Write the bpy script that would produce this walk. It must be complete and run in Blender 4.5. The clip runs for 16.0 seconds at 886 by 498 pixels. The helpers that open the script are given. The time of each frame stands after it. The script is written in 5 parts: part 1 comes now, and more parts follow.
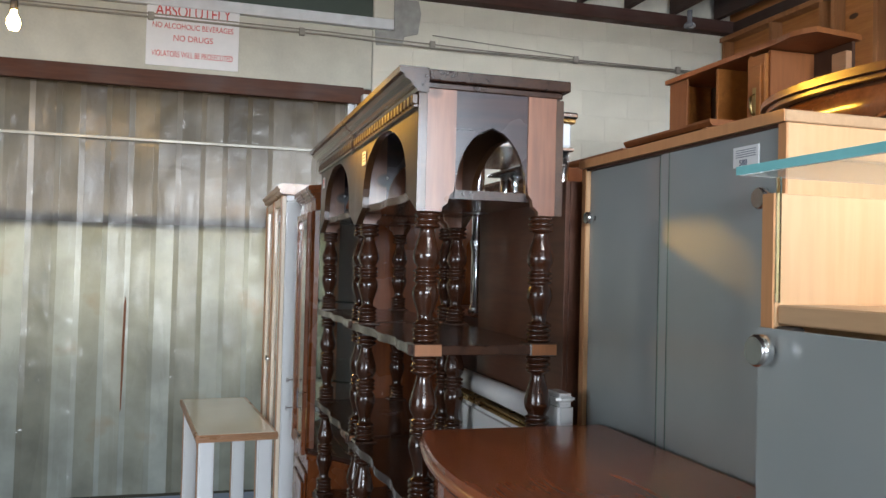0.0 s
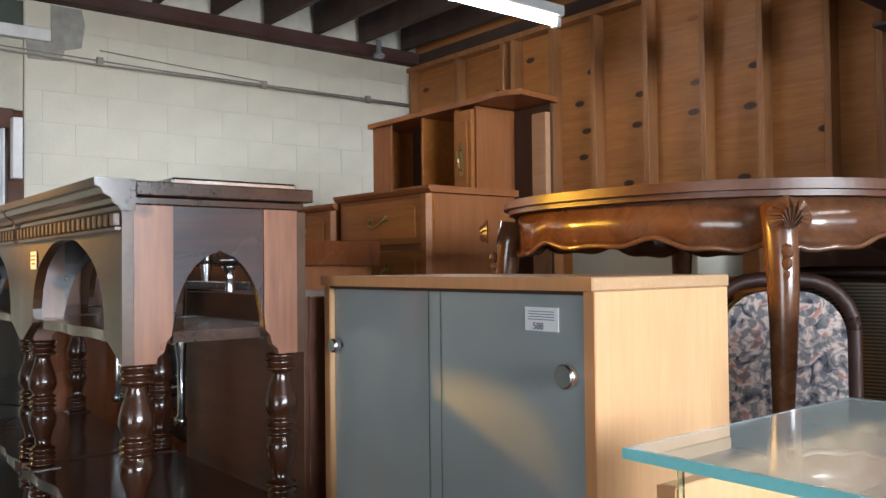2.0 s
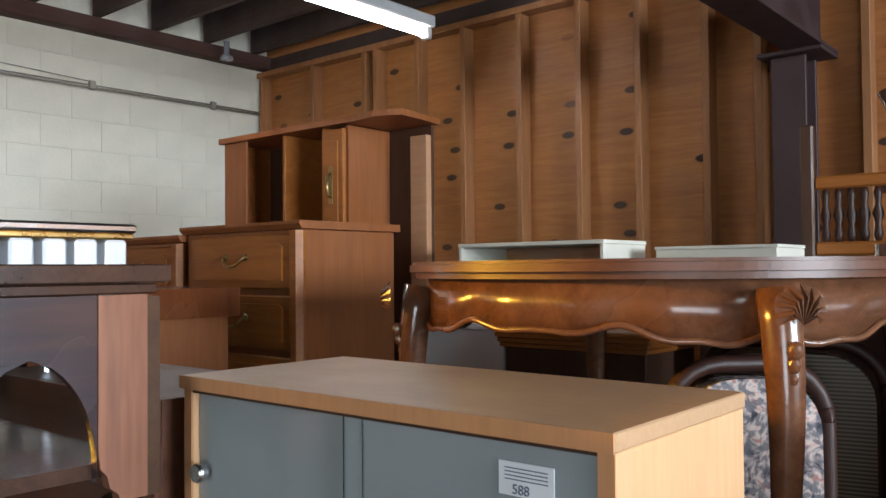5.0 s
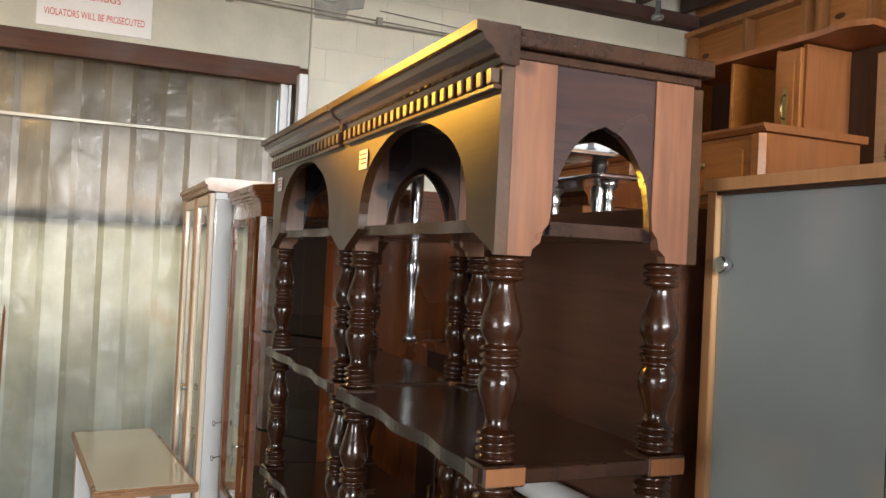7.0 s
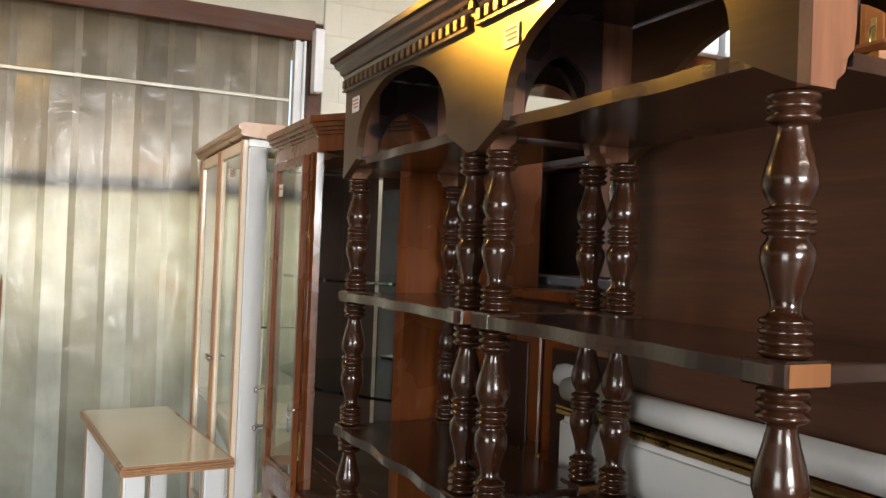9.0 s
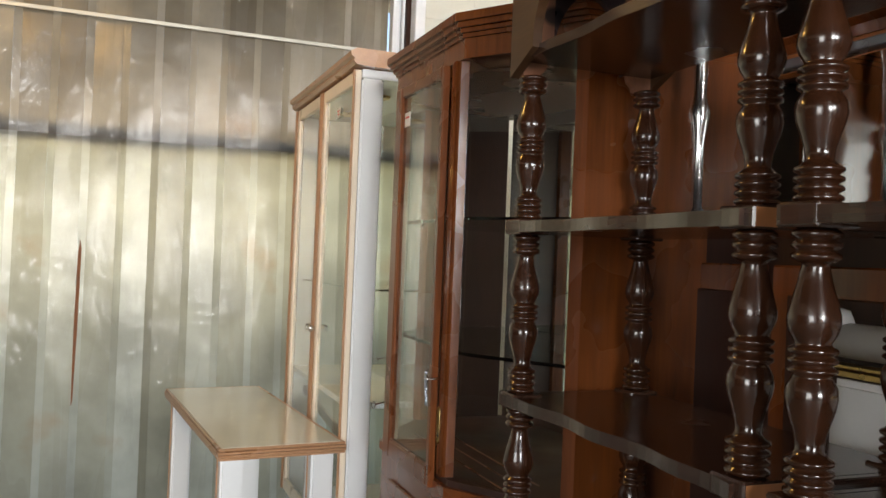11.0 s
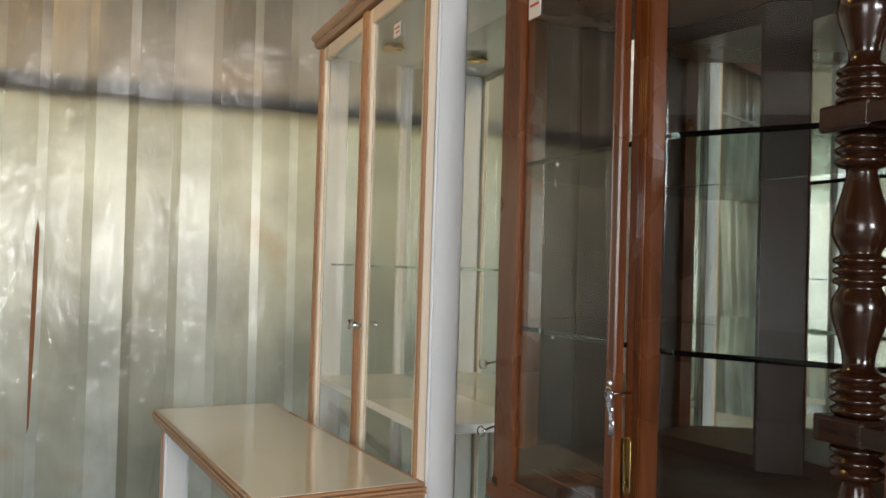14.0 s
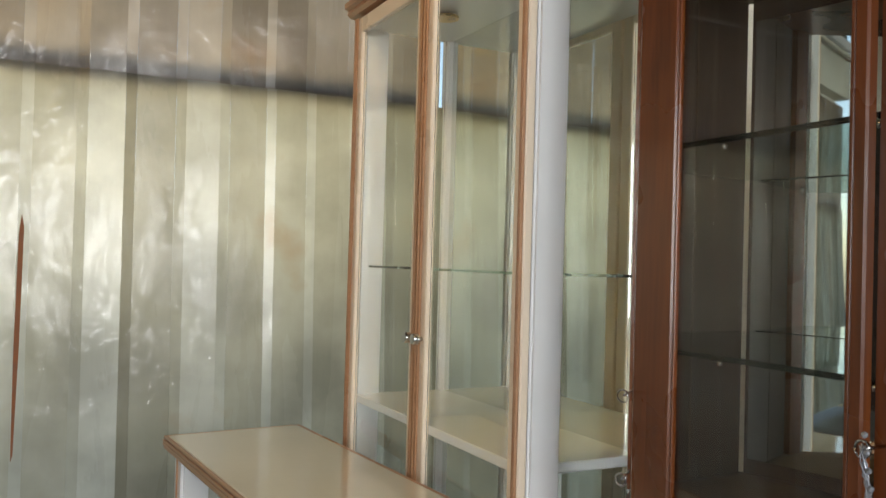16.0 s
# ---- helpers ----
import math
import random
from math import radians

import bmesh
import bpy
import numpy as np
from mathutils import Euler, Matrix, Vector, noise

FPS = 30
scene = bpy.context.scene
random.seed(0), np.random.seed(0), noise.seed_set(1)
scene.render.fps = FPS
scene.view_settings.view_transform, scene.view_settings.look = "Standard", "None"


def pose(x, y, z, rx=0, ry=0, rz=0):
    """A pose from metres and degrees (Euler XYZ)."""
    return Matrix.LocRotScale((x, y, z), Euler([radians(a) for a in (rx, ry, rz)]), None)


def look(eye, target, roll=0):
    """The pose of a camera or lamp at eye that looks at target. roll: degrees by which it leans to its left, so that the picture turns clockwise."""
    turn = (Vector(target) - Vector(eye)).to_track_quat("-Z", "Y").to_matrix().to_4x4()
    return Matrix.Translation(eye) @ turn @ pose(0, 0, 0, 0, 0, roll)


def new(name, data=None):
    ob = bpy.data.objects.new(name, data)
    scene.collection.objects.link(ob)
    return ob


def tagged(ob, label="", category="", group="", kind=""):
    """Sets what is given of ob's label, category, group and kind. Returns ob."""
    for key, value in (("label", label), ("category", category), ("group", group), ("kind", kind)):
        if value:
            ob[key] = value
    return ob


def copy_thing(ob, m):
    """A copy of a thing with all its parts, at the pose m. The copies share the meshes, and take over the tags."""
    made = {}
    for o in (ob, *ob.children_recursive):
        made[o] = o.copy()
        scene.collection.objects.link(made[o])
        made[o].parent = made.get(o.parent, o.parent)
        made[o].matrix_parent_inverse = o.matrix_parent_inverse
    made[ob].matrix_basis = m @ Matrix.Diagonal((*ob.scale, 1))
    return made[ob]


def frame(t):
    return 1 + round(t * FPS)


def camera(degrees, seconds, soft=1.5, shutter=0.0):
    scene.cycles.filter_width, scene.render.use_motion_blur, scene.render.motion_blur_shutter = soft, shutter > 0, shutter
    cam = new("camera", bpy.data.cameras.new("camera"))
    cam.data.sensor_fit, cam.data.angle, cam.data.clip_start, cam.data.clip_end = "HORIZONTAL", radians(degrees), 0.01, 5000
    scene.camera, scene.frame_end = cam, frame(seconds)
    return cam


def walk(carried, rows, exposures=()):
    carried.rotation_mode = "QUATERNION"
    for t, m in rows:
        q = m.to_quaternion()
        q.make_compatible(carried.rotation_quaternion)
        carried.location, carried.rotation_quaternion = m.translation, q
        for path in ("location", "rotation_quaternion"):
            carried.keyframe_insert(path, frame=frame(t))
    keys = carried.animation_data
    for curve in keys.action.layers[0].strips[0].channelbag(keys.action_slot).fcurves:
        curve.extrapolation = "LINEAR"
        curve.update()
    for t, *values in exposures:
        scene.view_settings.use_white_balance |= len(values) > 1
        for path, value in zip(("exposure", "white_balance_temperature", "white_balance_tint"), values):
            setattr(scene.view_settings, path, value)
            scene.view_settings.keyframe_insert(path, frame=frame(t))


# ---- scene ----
cam = camera(56.2, 16.0)
PATH = [
    (0, (1.337, 1.400, 1.604), (1.906, 3.317, 1.647), 1.40),
    (0.5, (1.352, 1.479, 1.663), (2.128, 3.322, 1.711), 0.90),
    (1, (1.332, 1.575, 1.715), (2.325, 3.310, 1.766), 0.30),
    (1.5, (1.299, 1.670, 1.758), (2.489, 3.276, 1.808), -0.20),
    (2, (1.347, 1.745, 1.891), (2.598, 3.305, 1.934), -0.60),
    (2.2, (1.397, 1.775, 1.931), (2.667, 3.319, 1.977), -0.50),
    (2.5, (1.450, 1.837, 1.999), (2.816, 3.298, 2.039), -0.99),
    (3, (1.518, 1.993, 2.057), (3.110, 3.203, 2.094), -1.30),
    (3.2, (1.538, 2.040, 2.084), (3.196, 3.159, 2.111), -1.43),
    (5.5, (1.514, 2.134, 2.012), (2.881, 3.593, 2.063), 0.80),
    (5.9, (1.478, 2.123, 1.979), (2.555, 3.809, 1.997), 1.76),
    (6, (1.461, 2.127, 1.960), (2.470, 3.854, 1.988), 2.40),
    (6.5, (1.366, 2.126, 1.848), (2.220, 3.934, 1.875), 2.70),
    (7, (1.282, 2.155, 1.717), (2.074, 3.992, 1.743), 2.80),
    (7.5, (1.208, 2.195, 1.635), (2.005, 4.029, 1.657), 2.50),
    (8, (1.169, 2.272, 1.594), (1.986, 4.098, 1.616), 2.40),
    (8.5, (1.145, 2.398, 1.565), (1.982, 4.214, 1.587), 2.30),
    (9, (1.094, 2.551, 1.528), (1.955, 4.356, 1.549), 2.25),
    (9.5, (1.060, 2.693, 1.483), (1.937, 4.490, 1.504), 2.20),
    (10, (1.055, 2.813, 1.442), (1.872, 4.638, 1.453), 2.20),
    (10.2, (1.055, 2.862, 1.419), (1.830, 4.706, 1.432), 2.38),
    (12.3, (1.019, 3.559, 1.302), (1.735, 5.426, 1.324), 2.32),
    (12.5, (1.005, 3.617, 1.299), (1.733, 5.480, 1.324), 2.20),
    (13, (0.967, 3.727, 1.292), (1.739, 5.572, 1.325), 1.87),
    (13.5, (0.973, 3.844, 1.285), (1.764, 5.680, 1.321), 1.93),
    (14, (1.015, 3.965, 1.234), (1.827, 5.792, 1.275), 1.70),
    (14.5, (1.005, 4.050, 1.232), (1.837, 5.868, 1.278), 1.90),
    (15, (0.954, 4.186, 1.223), (1.810, 5.993, 1.270), 2.00),
    (15.5, (0.907, 4.283, 1.239), (1.786, 6.079, 1.281), 1.85),
    (16, (0.908, 4.393, 1.247), (1.805, 6.180, 1.278), 1.60),
]
walk(cam, [(t, look(eye, target, roll)) for t, eye, target, roll in PATH], [
    (0, 0.64, 6300, 10), (1.5, 0.68, 6400, 10), (2.5, 0.58, 6200, 9), (3.0, 0.25, 6100, 9), (3.2, 0.25, 6100, 9), (5.5, 0.80, 6200, 9),
    (6.5, 0.86, 6900, 11), (9.0, 1.05, 7300, 12), (12.5, 0.98, 7100, 12), (14.5, 0.82, 7000, 11), (16.0, 0.85, 7000, 11)])

# ---- light ----
world = bpy.data.worlds.new("sky")
scene.world = world
world.use_nodes = True
sky = world.node_tree.nodes.new("ShaderNodeTexSky")
sky.sky_type, sky.sun_disc = "NISHITA", False
sky.sun_elevation, sky.sun_rotation = radians(48), radians(215)
world.node_tree.links.new(sky.outputs[0], world.node_tree.nodes["Background"].inputs[0])
world.node_tree.nodes["Background"].inputs[1].default_value = 0.15
sun_data = bpy.data.lights.new("sun", "SUN")
sun_data.energy, sun_data.angle, sun_data.color = 4.0, radians(0.5), (1, 0.95, 0.87)
sun = new("sun", sun_data)
sun.matrix_basis = look((0, -30, 30), (8, 0, 0))


def area(name, m, sx, sy, watts, color):
    d = bpy.data.lights.new(name, "AREA")
    d.shape, d.size, d.size_y, d.energy, d.color = "RECTANGLE", sx, sy, watts, color
    ob = new(name, d)
    ob.matrix_basis = m
    return ob


area("doorway_sky_light", look((1.9, -4.9, 2.6), (1.6, 5, 1.8)), 4.2, 1.6, 540, (0.86, 0.93, 1.0))
area("side_doorway_light", look((-3.9, -0.3, 1.7), (1.9, 4.0, 1.4)), 2.4, 2.2, 85, (0.86, 0.93, 1.0))
area("north_daylight", look((0.9, 7.95, 1.60), (0.9, 5, 1.60)), 5.0, 0.45, 15, (1.0, 0.97, 0.80))
BULB = (0.50, 5.6, 2.69)
bulb_data = bpy.data.lights.new("warm_bulb", "POINT")
bulb_data.energy, bulb_data.color, bulb_data.shadow_soft_size = 8, (1, 0.56, 0.13), 0.12
new("warm_bulb_light", bulb_data).location = BULB
# Added spot, not a second lamp: boosts the bulb's warm glare on the fascia.
spot_data = bpy.data.lights.new("added_warm_spot", "SPOT")
spot_data.energy, spot_data.color, spot_data.shadow_soft_size = 540, (1, 0.50, 0.05), 0.07
spot_data.spot_size, spot_data.spot_blend = radians(18), 0.9
new("added_warm_spot_light", spot_data).matrix_basis = look((0.53, 5.52, 2.67), (1.8, 3.86, 2.16))


# ---- materials ----
def nodes_of(name):
    m = bpy.data.materials.new(name)
    m.use_nodes = True
    nt = m.node_tree
    return m, nt, nt.nodes, nt.links, nt.nodes["Principled BSDF"]


def ramp(nt, fac, stops):
    r = nt.nodes.new("ShaderNodeValToRGB")
    el = r.color_ramp.elements
    while len(el) < len(stops):
        el.new(0.5)
    for e, (p, c) in zip(el, stops):
        e.position, e.color = p, (*c, 1)
    nt.links.new(fac, r.inputs[0])
    return r.outputs[0]


def mapped(nt, scale, space="Object"):
    tc, mp = nt.nodes.new("ShaderNodeTexCoord"), nt.nodes.new("ShaderNodeMapping")
    mp.inputs["Scale"].default_value = scale
    nt.links.new(tc.outputs[space], mp.inputs[0])
    return mp.outputs[0]


def noise_tex(nt, vec, scale, detail=4.0, distort=0.0):
    n = nt.nodes.new("ShaderNodeTexNoise")
    n.inputs["Scale"].default_value, n.inputs["Detail"].default_value = scale, detail
    n.inputs["Distortion"].default_value = distort
    nt.links.new(vec, n.inputs["Vector"])
    return n.outputs[0]


def mix(nt, fac, a, b, mode="MIX"):
    n = nt.nodes.new("ShaderNodeMix")
    n.data_type, n.blend_type = "RGBA", mode
    for sock, v in ((n.inputs[0], fac), (n.inputs[6], a), (n.inputs[7], b)):
        if hasattr(v, "is_linked"):
            nt.links.new(v, sock)
        else:
            sock.default_value = v if isinstance(v, float) else (*v, 1)
    return n.outputs[2]


def bump(nt, p, height, strength, distance=0.002):
    b = nt.nodes.new("ShaderNodeBump")
    b.inputs["Strength"].default_value, b.inputs["Distance"].default_value = strength, distance
    nt.links.new(height, b.inputs["Height"])
    nt.links.new(b.outputs[0], p.inputs["Normal"])


def wood(name, light, dark, axis=2, rough=0.35, coat=0.0, knots=False, figure=1.0, relief=0.15):
    m, nt, ns, ln, p = nodes_of(name)
    sc = [14.0, 14.0, 14.0]
    sc[axis] = 1.1
    v = mapped(nt, sc)
    grain = noise_tex(nt, v, 1.3 * figure, 5, 1.2)
    fine = noise_tex(nt, mapped(nt, [s * 9 for s in sc]), 1.0, 3)
    col = ramp(nt, grain, [(0.3, dark), (0.52, [(a + b) / 2 for a, b in zip(light, dark)]), (0.72, light)])
    col = mix(nt, 0.25, col, ramp(nt, fine, [(0.3, [c * 0.6 for c in dark]), (0.65, light)]))
    info = ns.new("ShaderNodeObjectInfo")
    shade = ramp(nt, info.outputs["Random"], [(0.0, (0.82, 0.82, 0.82)), (1.0, (1.0, 1.0, 1.0))])
    col = mix(nt, 1.0, col, shade, "MULTIPLY")
    worn = noise_tex(nt, mapped(nt, (2.5, 2.5, 2.5)), 1.5, 3)
    col = mix(nt, 0.35, col, ramp(nt, worn, [(0.3, [c * 1.5 for c in dark]), (0.7, light)]), "MIX")
    if knots:
        vo = ns.new("ShaderNodeTexVoronoi")
        vo.inputs["Scale"].default_value = 1.0
        if axis == 1:
            sep, com = ns.new("ShaderNodeSeparateXYZ"), ns.new("ShaderNodeCombineXYZ")
            ln.new(mapped(nt, (1, 2.46, 5.2)), sep.inputs[0])
            ln.new(sep.outputs[1], com.inputs[0])
            ln.new(sep.outputs[2], com.inputs[1])
            vo.voronoi_dimensions = "2D"
            vo.inputs["Randomness"].default_value = 0.55
            ln.new(com.outputs[0], vo.inputs["Vector"])
        else:
            ln.new(mapped(nt, (3, 3, 4)), vo.inputs["Vector"])
        k = ramp(nt, vo.outputs["Distance"], [(0.085, (1, 1, 1)), (0.115, (0, 0, 0))])
        if axis == 1:
            k = mix(nt, 1.0, k, ramp(nt, vo.outputs["Color"], [(0.45, (0, 0, 0)), (0.5, (1, 1, 1))]), "MULTIPLY")
        col = mix(nt, k, col, [c * 0.18 for c in dark])
    ln.new(col, p.inputs["Base Color"])
    ln.new(ramp(nt, worn, [(0.3, (rough * 0.8,) * 3), (0.7, (min(1, rough * 1.3),) * 3)]), p.inputs["Roughness"])
    p.inputs["Coat Weight"].default_value = coat
    p.inputs["Coat Roughness"].default_value = 0.12
    bump(nt, p, fine, relief, 0.001)
    return m


def plain(name, color, rough=0.5, metal=0.0, vary=0.12, scale=6.0, relief=0.1, coat=0.0):
    m, nt, ns, ln, p = nodes_of(name)
    n = noise_tex(nt, mapped(nt, (1, 1, 1)), scale, 5)
    n2 = noise_tex(nt, mapped(nt, (1, 1, 1)), scale * 14, 3)
    col = ramp(nt, n, [(0.3, [c * (1 - vary) for c in color]), (0.7, [min(1, c * (1 + vary)) for c in color])])
    col = mix(nt, 0.3, col, ramp(nt, n2, [(0.3, [c * (1 - vary) for c in color]), (0.7, color)]))
    ln.new(col, p.inputs["Base Color"])
    ln.new(ramp(nt, n, [(0.3, (rough * 0.8,) * 3), (0.7, (min(1, rough * 1.2),) * 3)]), p.inputs["Roughness"])
    p.inputs["Metallic"].default_value = metal
    p.inputs["Coat Weight"].default_value = coat
    if relief:
        bump(nt, p, n2, relief, 0.002)
    return m


def glass(name, color=(0.95, 0.98, 0.96), rough=0.0):
    m, nt, ns, ln, p = nodes_of(name)
    p.inputs["Base Color"].default_value = (*color, 1)
    p.inputs["Transmission Weight"].default_value = 1
    p.inputs["Roughness"].default_value = rough
    p.inputs["IOR"].default_value = 1.45
    return m


def emit(name, color, strength):
    m, nt, ns, ln, p = nodes_of(name)
    p.inputs["Base Color"].default_value = (*color, 1)
    p.inputs["Emission Color"].default_value = (*color, 1)
    p.inputs["Emission Strength"].default_value = strength
    return m


def ribbed_plastic(name, tint, gloss):
    m, nt, ns, ln, p = nodes_of(name)
    big = noise_tex(nt, mapped(nt, (5, 5, 0.7)), 1.0, 5, 0.6)
    spots = noise_tex(nt, mapped(nt, (1, 1, 1)), 26, 6)
    blot = noise_tex(nt, mapped(nt, (1, 1, 1)), 3.2, 5)
    scratch = noise_tex(nt, mapped(nt, (60, 60, 5)), 1.0, 4, 1.5)
    col = ramp(nt, big, [(0.3, [c * 0.75 for c in tint]), (0.7, tint)])
    col = mix(nt, 0.35, col, ramp(nt, spots, [(0.35, [c * 0.6 for c in tint]), (0.6, tint)]))
    col = mix(nt, 0.25, col, ramp(nt, scratch, [(0.35, [c * 0.7 for c in tint]), (0.7, [min(1, c * 1.3) for c in tint])]))
    geo = ns.new("ShaderNodeNewGeometry")
    col = mix(nt, 1.0, col, ramp(nt, geo.outputs["Random Per Island"], [(0, (0.62, 0.61, 0.56)), (0.5, (0.92, 0.90, 0.84)), (1, (1, 1, 1))]), "MULTIPLY")
    rust = ramp(nt, blot, [(0.64, (0, 0, 0)), (0.80, (0.6, 0.6, 0.6))])
    col = mix(nt, rust, col, (0.30, 0.17, 0.08))
    ln.new(col, p.inputs["Base Color"])
    p.inputs["Metallic"].default_value = 0.1
    ln.new(ramp(nt, big, [(0.3, (0.20,) * 3), (0.7, (0.34,) * 3)]), p.inputs["Roughness"])
    through_ = ns.new("ShaderNodeBsdfTranslucent")
    milky = [min(1, c * 4.0) for c in tint]
    tone = ramp(nt, geo.outputs["Random Per Island"], [(0, (0.42, 0.38, 0.31)), (0.35, (0.78, 0.75, 0.68)), (1, (1, 1, 1))])
    clouds = ramp(nt, blot, [(0.35, [c * 0.62 for c in milky]), (0.62, milky)])
    ln.new(mix(nt, 1.0, mix(nt, rust, clouds, (0.40, 0.25, 0.12)), tone, "MULTIPLY"), through_.inputs["Color"])
    both = ns.new("ShaderNodeMixShader")
    both.inputs[0].default_value = 0.6
    ln.new(p.outputs[0], both.inputs[1])
    ln.new(through_.outputs[0], both.inputs[2])
    ln.new(both.outputs[0], ns["Material Output"].inputs["Surface"])
    bump(nt, p, noise_tex(nt, mapped(nt, (1, 1, 0.6)), 7.0, 3, 1.0), 0.18, 0.02)
    p.inputs["Coat Weight"].default_value, p.inputs["Coat Roughness"].default_value = gloss, 0.07
    cb = ns.new("ShaderNodeBump")
    cb.inputs["Strength"].default_value, cb.inputs["Distance"].default_value = 0.32, 0.02
    ln.new(noise_tex(nt, mapped(nt, (1.6, 1, 0.8)), 9.0, 2, 2.2), cb.inputs["Height"])
    ln.new(cb.outputs[0], p.inputs["Coat Normal"])
    return m


PINE_DARK = wood("dark_stained_pine", (0.095, 0.042, 0.016), (0.034, 0.015, 0.007), 1, 0.34, 0.35)
PINE_DARK_Y = wood("dark_stained_pine_lengthwise", (0.075, 0.033, 0.019), (0.018, 0.010, 0.008), 1, 0.22, 0.4)
PINE_STILE = wood("worn_stained_pine", (0.33, 0.14, 0.070), (0.10, 0.040, 0.028), 2, 0.34, 0.3, True)
PINE_PANEL = wood("smoky_stained_pine", (0.075, 0.036, 0.032), (0.016, 0.015, 0.022), 0, 0.26, 0.6, True)
END_GRAIN = wood("orange_pine_end", (0.36, 0.14, 0.05), (0.20, 0.08, 0.03), 2, 0.45)
TURNED = plain("turned_dark_wood", (0.036, 0.012, 0.005), 0.22, 0, 0.45, 22, 0.05, 0.5)
BEECH = wood("beech_veneer", (0.72, 0.46, 0.25), (0.62, 0.36, 0.18), 2, 0.42, 0.0, False, 1.6, 0.05)
BEECH_TOP = wood("beech_veneer_top", (0.58, 0.38, 0.22), (0.50, 0.31, 0.17), 1, 0.38, 0.0, False, 1.6, 0.05)
BEECH_EDGE = wood("beech_edge", (0.62, 0.30, 0.13), (0.52, 0.24, 0.10), 2, 0.42, 0.0, False, 1.2, 0.05)
CHERRY = wood("polished_cherry", (0.40, 0.12, 0.045), (0.24, 0.06, 0.02), 1, 0.20, 0.4)
WALNUT = wood("brown_walnut_board", (0.17, 0.066, 0.034), (0.065, 0.026, 0.016), 1, 0.45, 0.0)
OAK = wood("honey_oak", (0.46, 0.160, 0.027), (0.22, 0.070, 0.011), 1, 0.45, 0.05)
OAK_SIDE = wood("reddish_oak_side", (0.34, 0.115, 0.032), (0.18, 0.058, 0.016), 2, 0.5, 0.05)
# Darkened oak copy: shade put into the colour for recesses, also used on dark parts.
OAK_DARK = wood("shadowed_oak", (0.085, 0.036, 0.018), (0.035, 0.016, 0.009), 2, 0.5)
TABLEWOOD = wood("polished_carved_walnut", (0.20, 0.085, 0.040), (0.065, 0.026, 0.014), 0, 0.22, 0.5)
RIM = wood("polished_table_rim", (0.15, 0.055, 0.024), (0.045, 0.016, 0.009), 0, 0.34, 0.0)
MAHOG = wood("red_brown_mahogany", (0.24, 0.065, 0.014), (0.075, 0.020, 0.006), 2, 0.26, 0.35)
# Darker mahogany copy; inside the china cabinet it also carries the dimness there.
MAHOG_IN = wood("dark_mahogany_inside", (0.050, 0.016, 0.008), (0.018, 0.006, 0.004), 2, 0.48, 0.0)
PLY = wood("knotty_plywood", (0.46, 0.19, 0.052), (0.23, 0.080, 0.018), 1, 0.6, 0.0, True, 1.4, 0.3)
STUD = wood("orange_stud_timber", (0.36, 0.16, 0.058), (0.20, 0.078, 0.025), 2, 0.62, 0.0, False, 0.8, 0.3)
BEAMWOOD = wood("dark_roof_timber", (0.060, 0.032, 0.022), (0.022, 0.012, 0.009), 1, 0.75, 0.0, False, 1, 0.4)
BEAMWOOD_X = wood("dark_ledger_timber", (0.075, 0.030, 0.022), (0.032, 0.014, 0.010), 0, 0.75, 0.0, False, 1, 0.4)
BOARD = wood("rough_red_brown_board", (0.12, 0.045, 0.024), (0.045, 0.018, 0.012), 0, 0.7, 0.0, True, 1.5, 0.5)
PALEWOOD = wood("honey_edging", (0.52, 0.30, 0.17), (0.40, 0.20, 0.10), 1, 0.3, 0.3)
CREAM = plain("cream_block_paint", (0.66, 0.64, 0.55), 0.75, 0, 0.09, 3.5, 0.5)
PLASTER = plain("stained_concrete_lintel", (0.55, 0.54, 0.46), 0.8, 0, 0.16, 4.0, 0.5)
PATCH = plain("grey_mortar_patch", (0.34, 0.34, 0.32), 0.85, 0, 0.3, 12.0, 0.8)
MORTAR = plain("painted_mortar", (0.60, 0.585, 0.505), 0.85, 0, 0.12, 12.0, 0.6)
CONCRETE = plain("worn_concrete_floor", (0.12, 0.115, 0.105), 0.6, 0, 0.3, 1.5, 0.3)
GREEN = plain("dark_green_board", (0.055, 0.075, 0.06), 0.6, 0, 0.15, 5, 0.1)
WHITEPAINT = plain("white_painted_strip", (0.70, 0.72, 0.74), 0.5, 0, 0.12, 9, 0.2)
WHITE = plain("white_lacquer", (0.80, 0.81, 0.82), 0.16, 0, 0.03, 3, 0.0, 0.5)
CREAMLAC = plain("cream_lacquer_top", (0.84, 0.82, 0.71), 0.07, 0, 0.04, 3, 0.0, 0.6)
PEACH = plain("pale_peach_frame", (0.86, 0.73, 0.58), 0.3, 0, 0.05, 5, 0.0, 0.3)
RIBBED_LOW = ribbed_plastic("dented_translucent_sheet", (0.165, 0.158, 0.128), 0.50)
RIBBED_UP = ribbed_plastic("dull_upper_sheet", (0.15, 0.125, 0.10), 0.45)
MARBLE = plain("dark_speckled_marble", (0.10, 0.10, 0.10), 0.2, 0, 0.9, 40, 0.0)
DARKSTEEL = plain("dark_steel", (0.07, 0.065, 0.06), 0.55, 0.4, 0.3, 8, 0.2)
REDSTEEL = plain("oxide_red_steel", (0.045, 0.024, 0.024), 0.6, 0.2, 0.3, 6, 0.2)
CHROME = plain("brushed_chrome", (0.72, 0.72, 0.72), 0.22, 1.0, 0.05, 20, 0.0)
BRASS = plain("aged_brass", (0.45, 0.33, 0.14), 0.32, 1.0, 0.2, 30, 0.1)
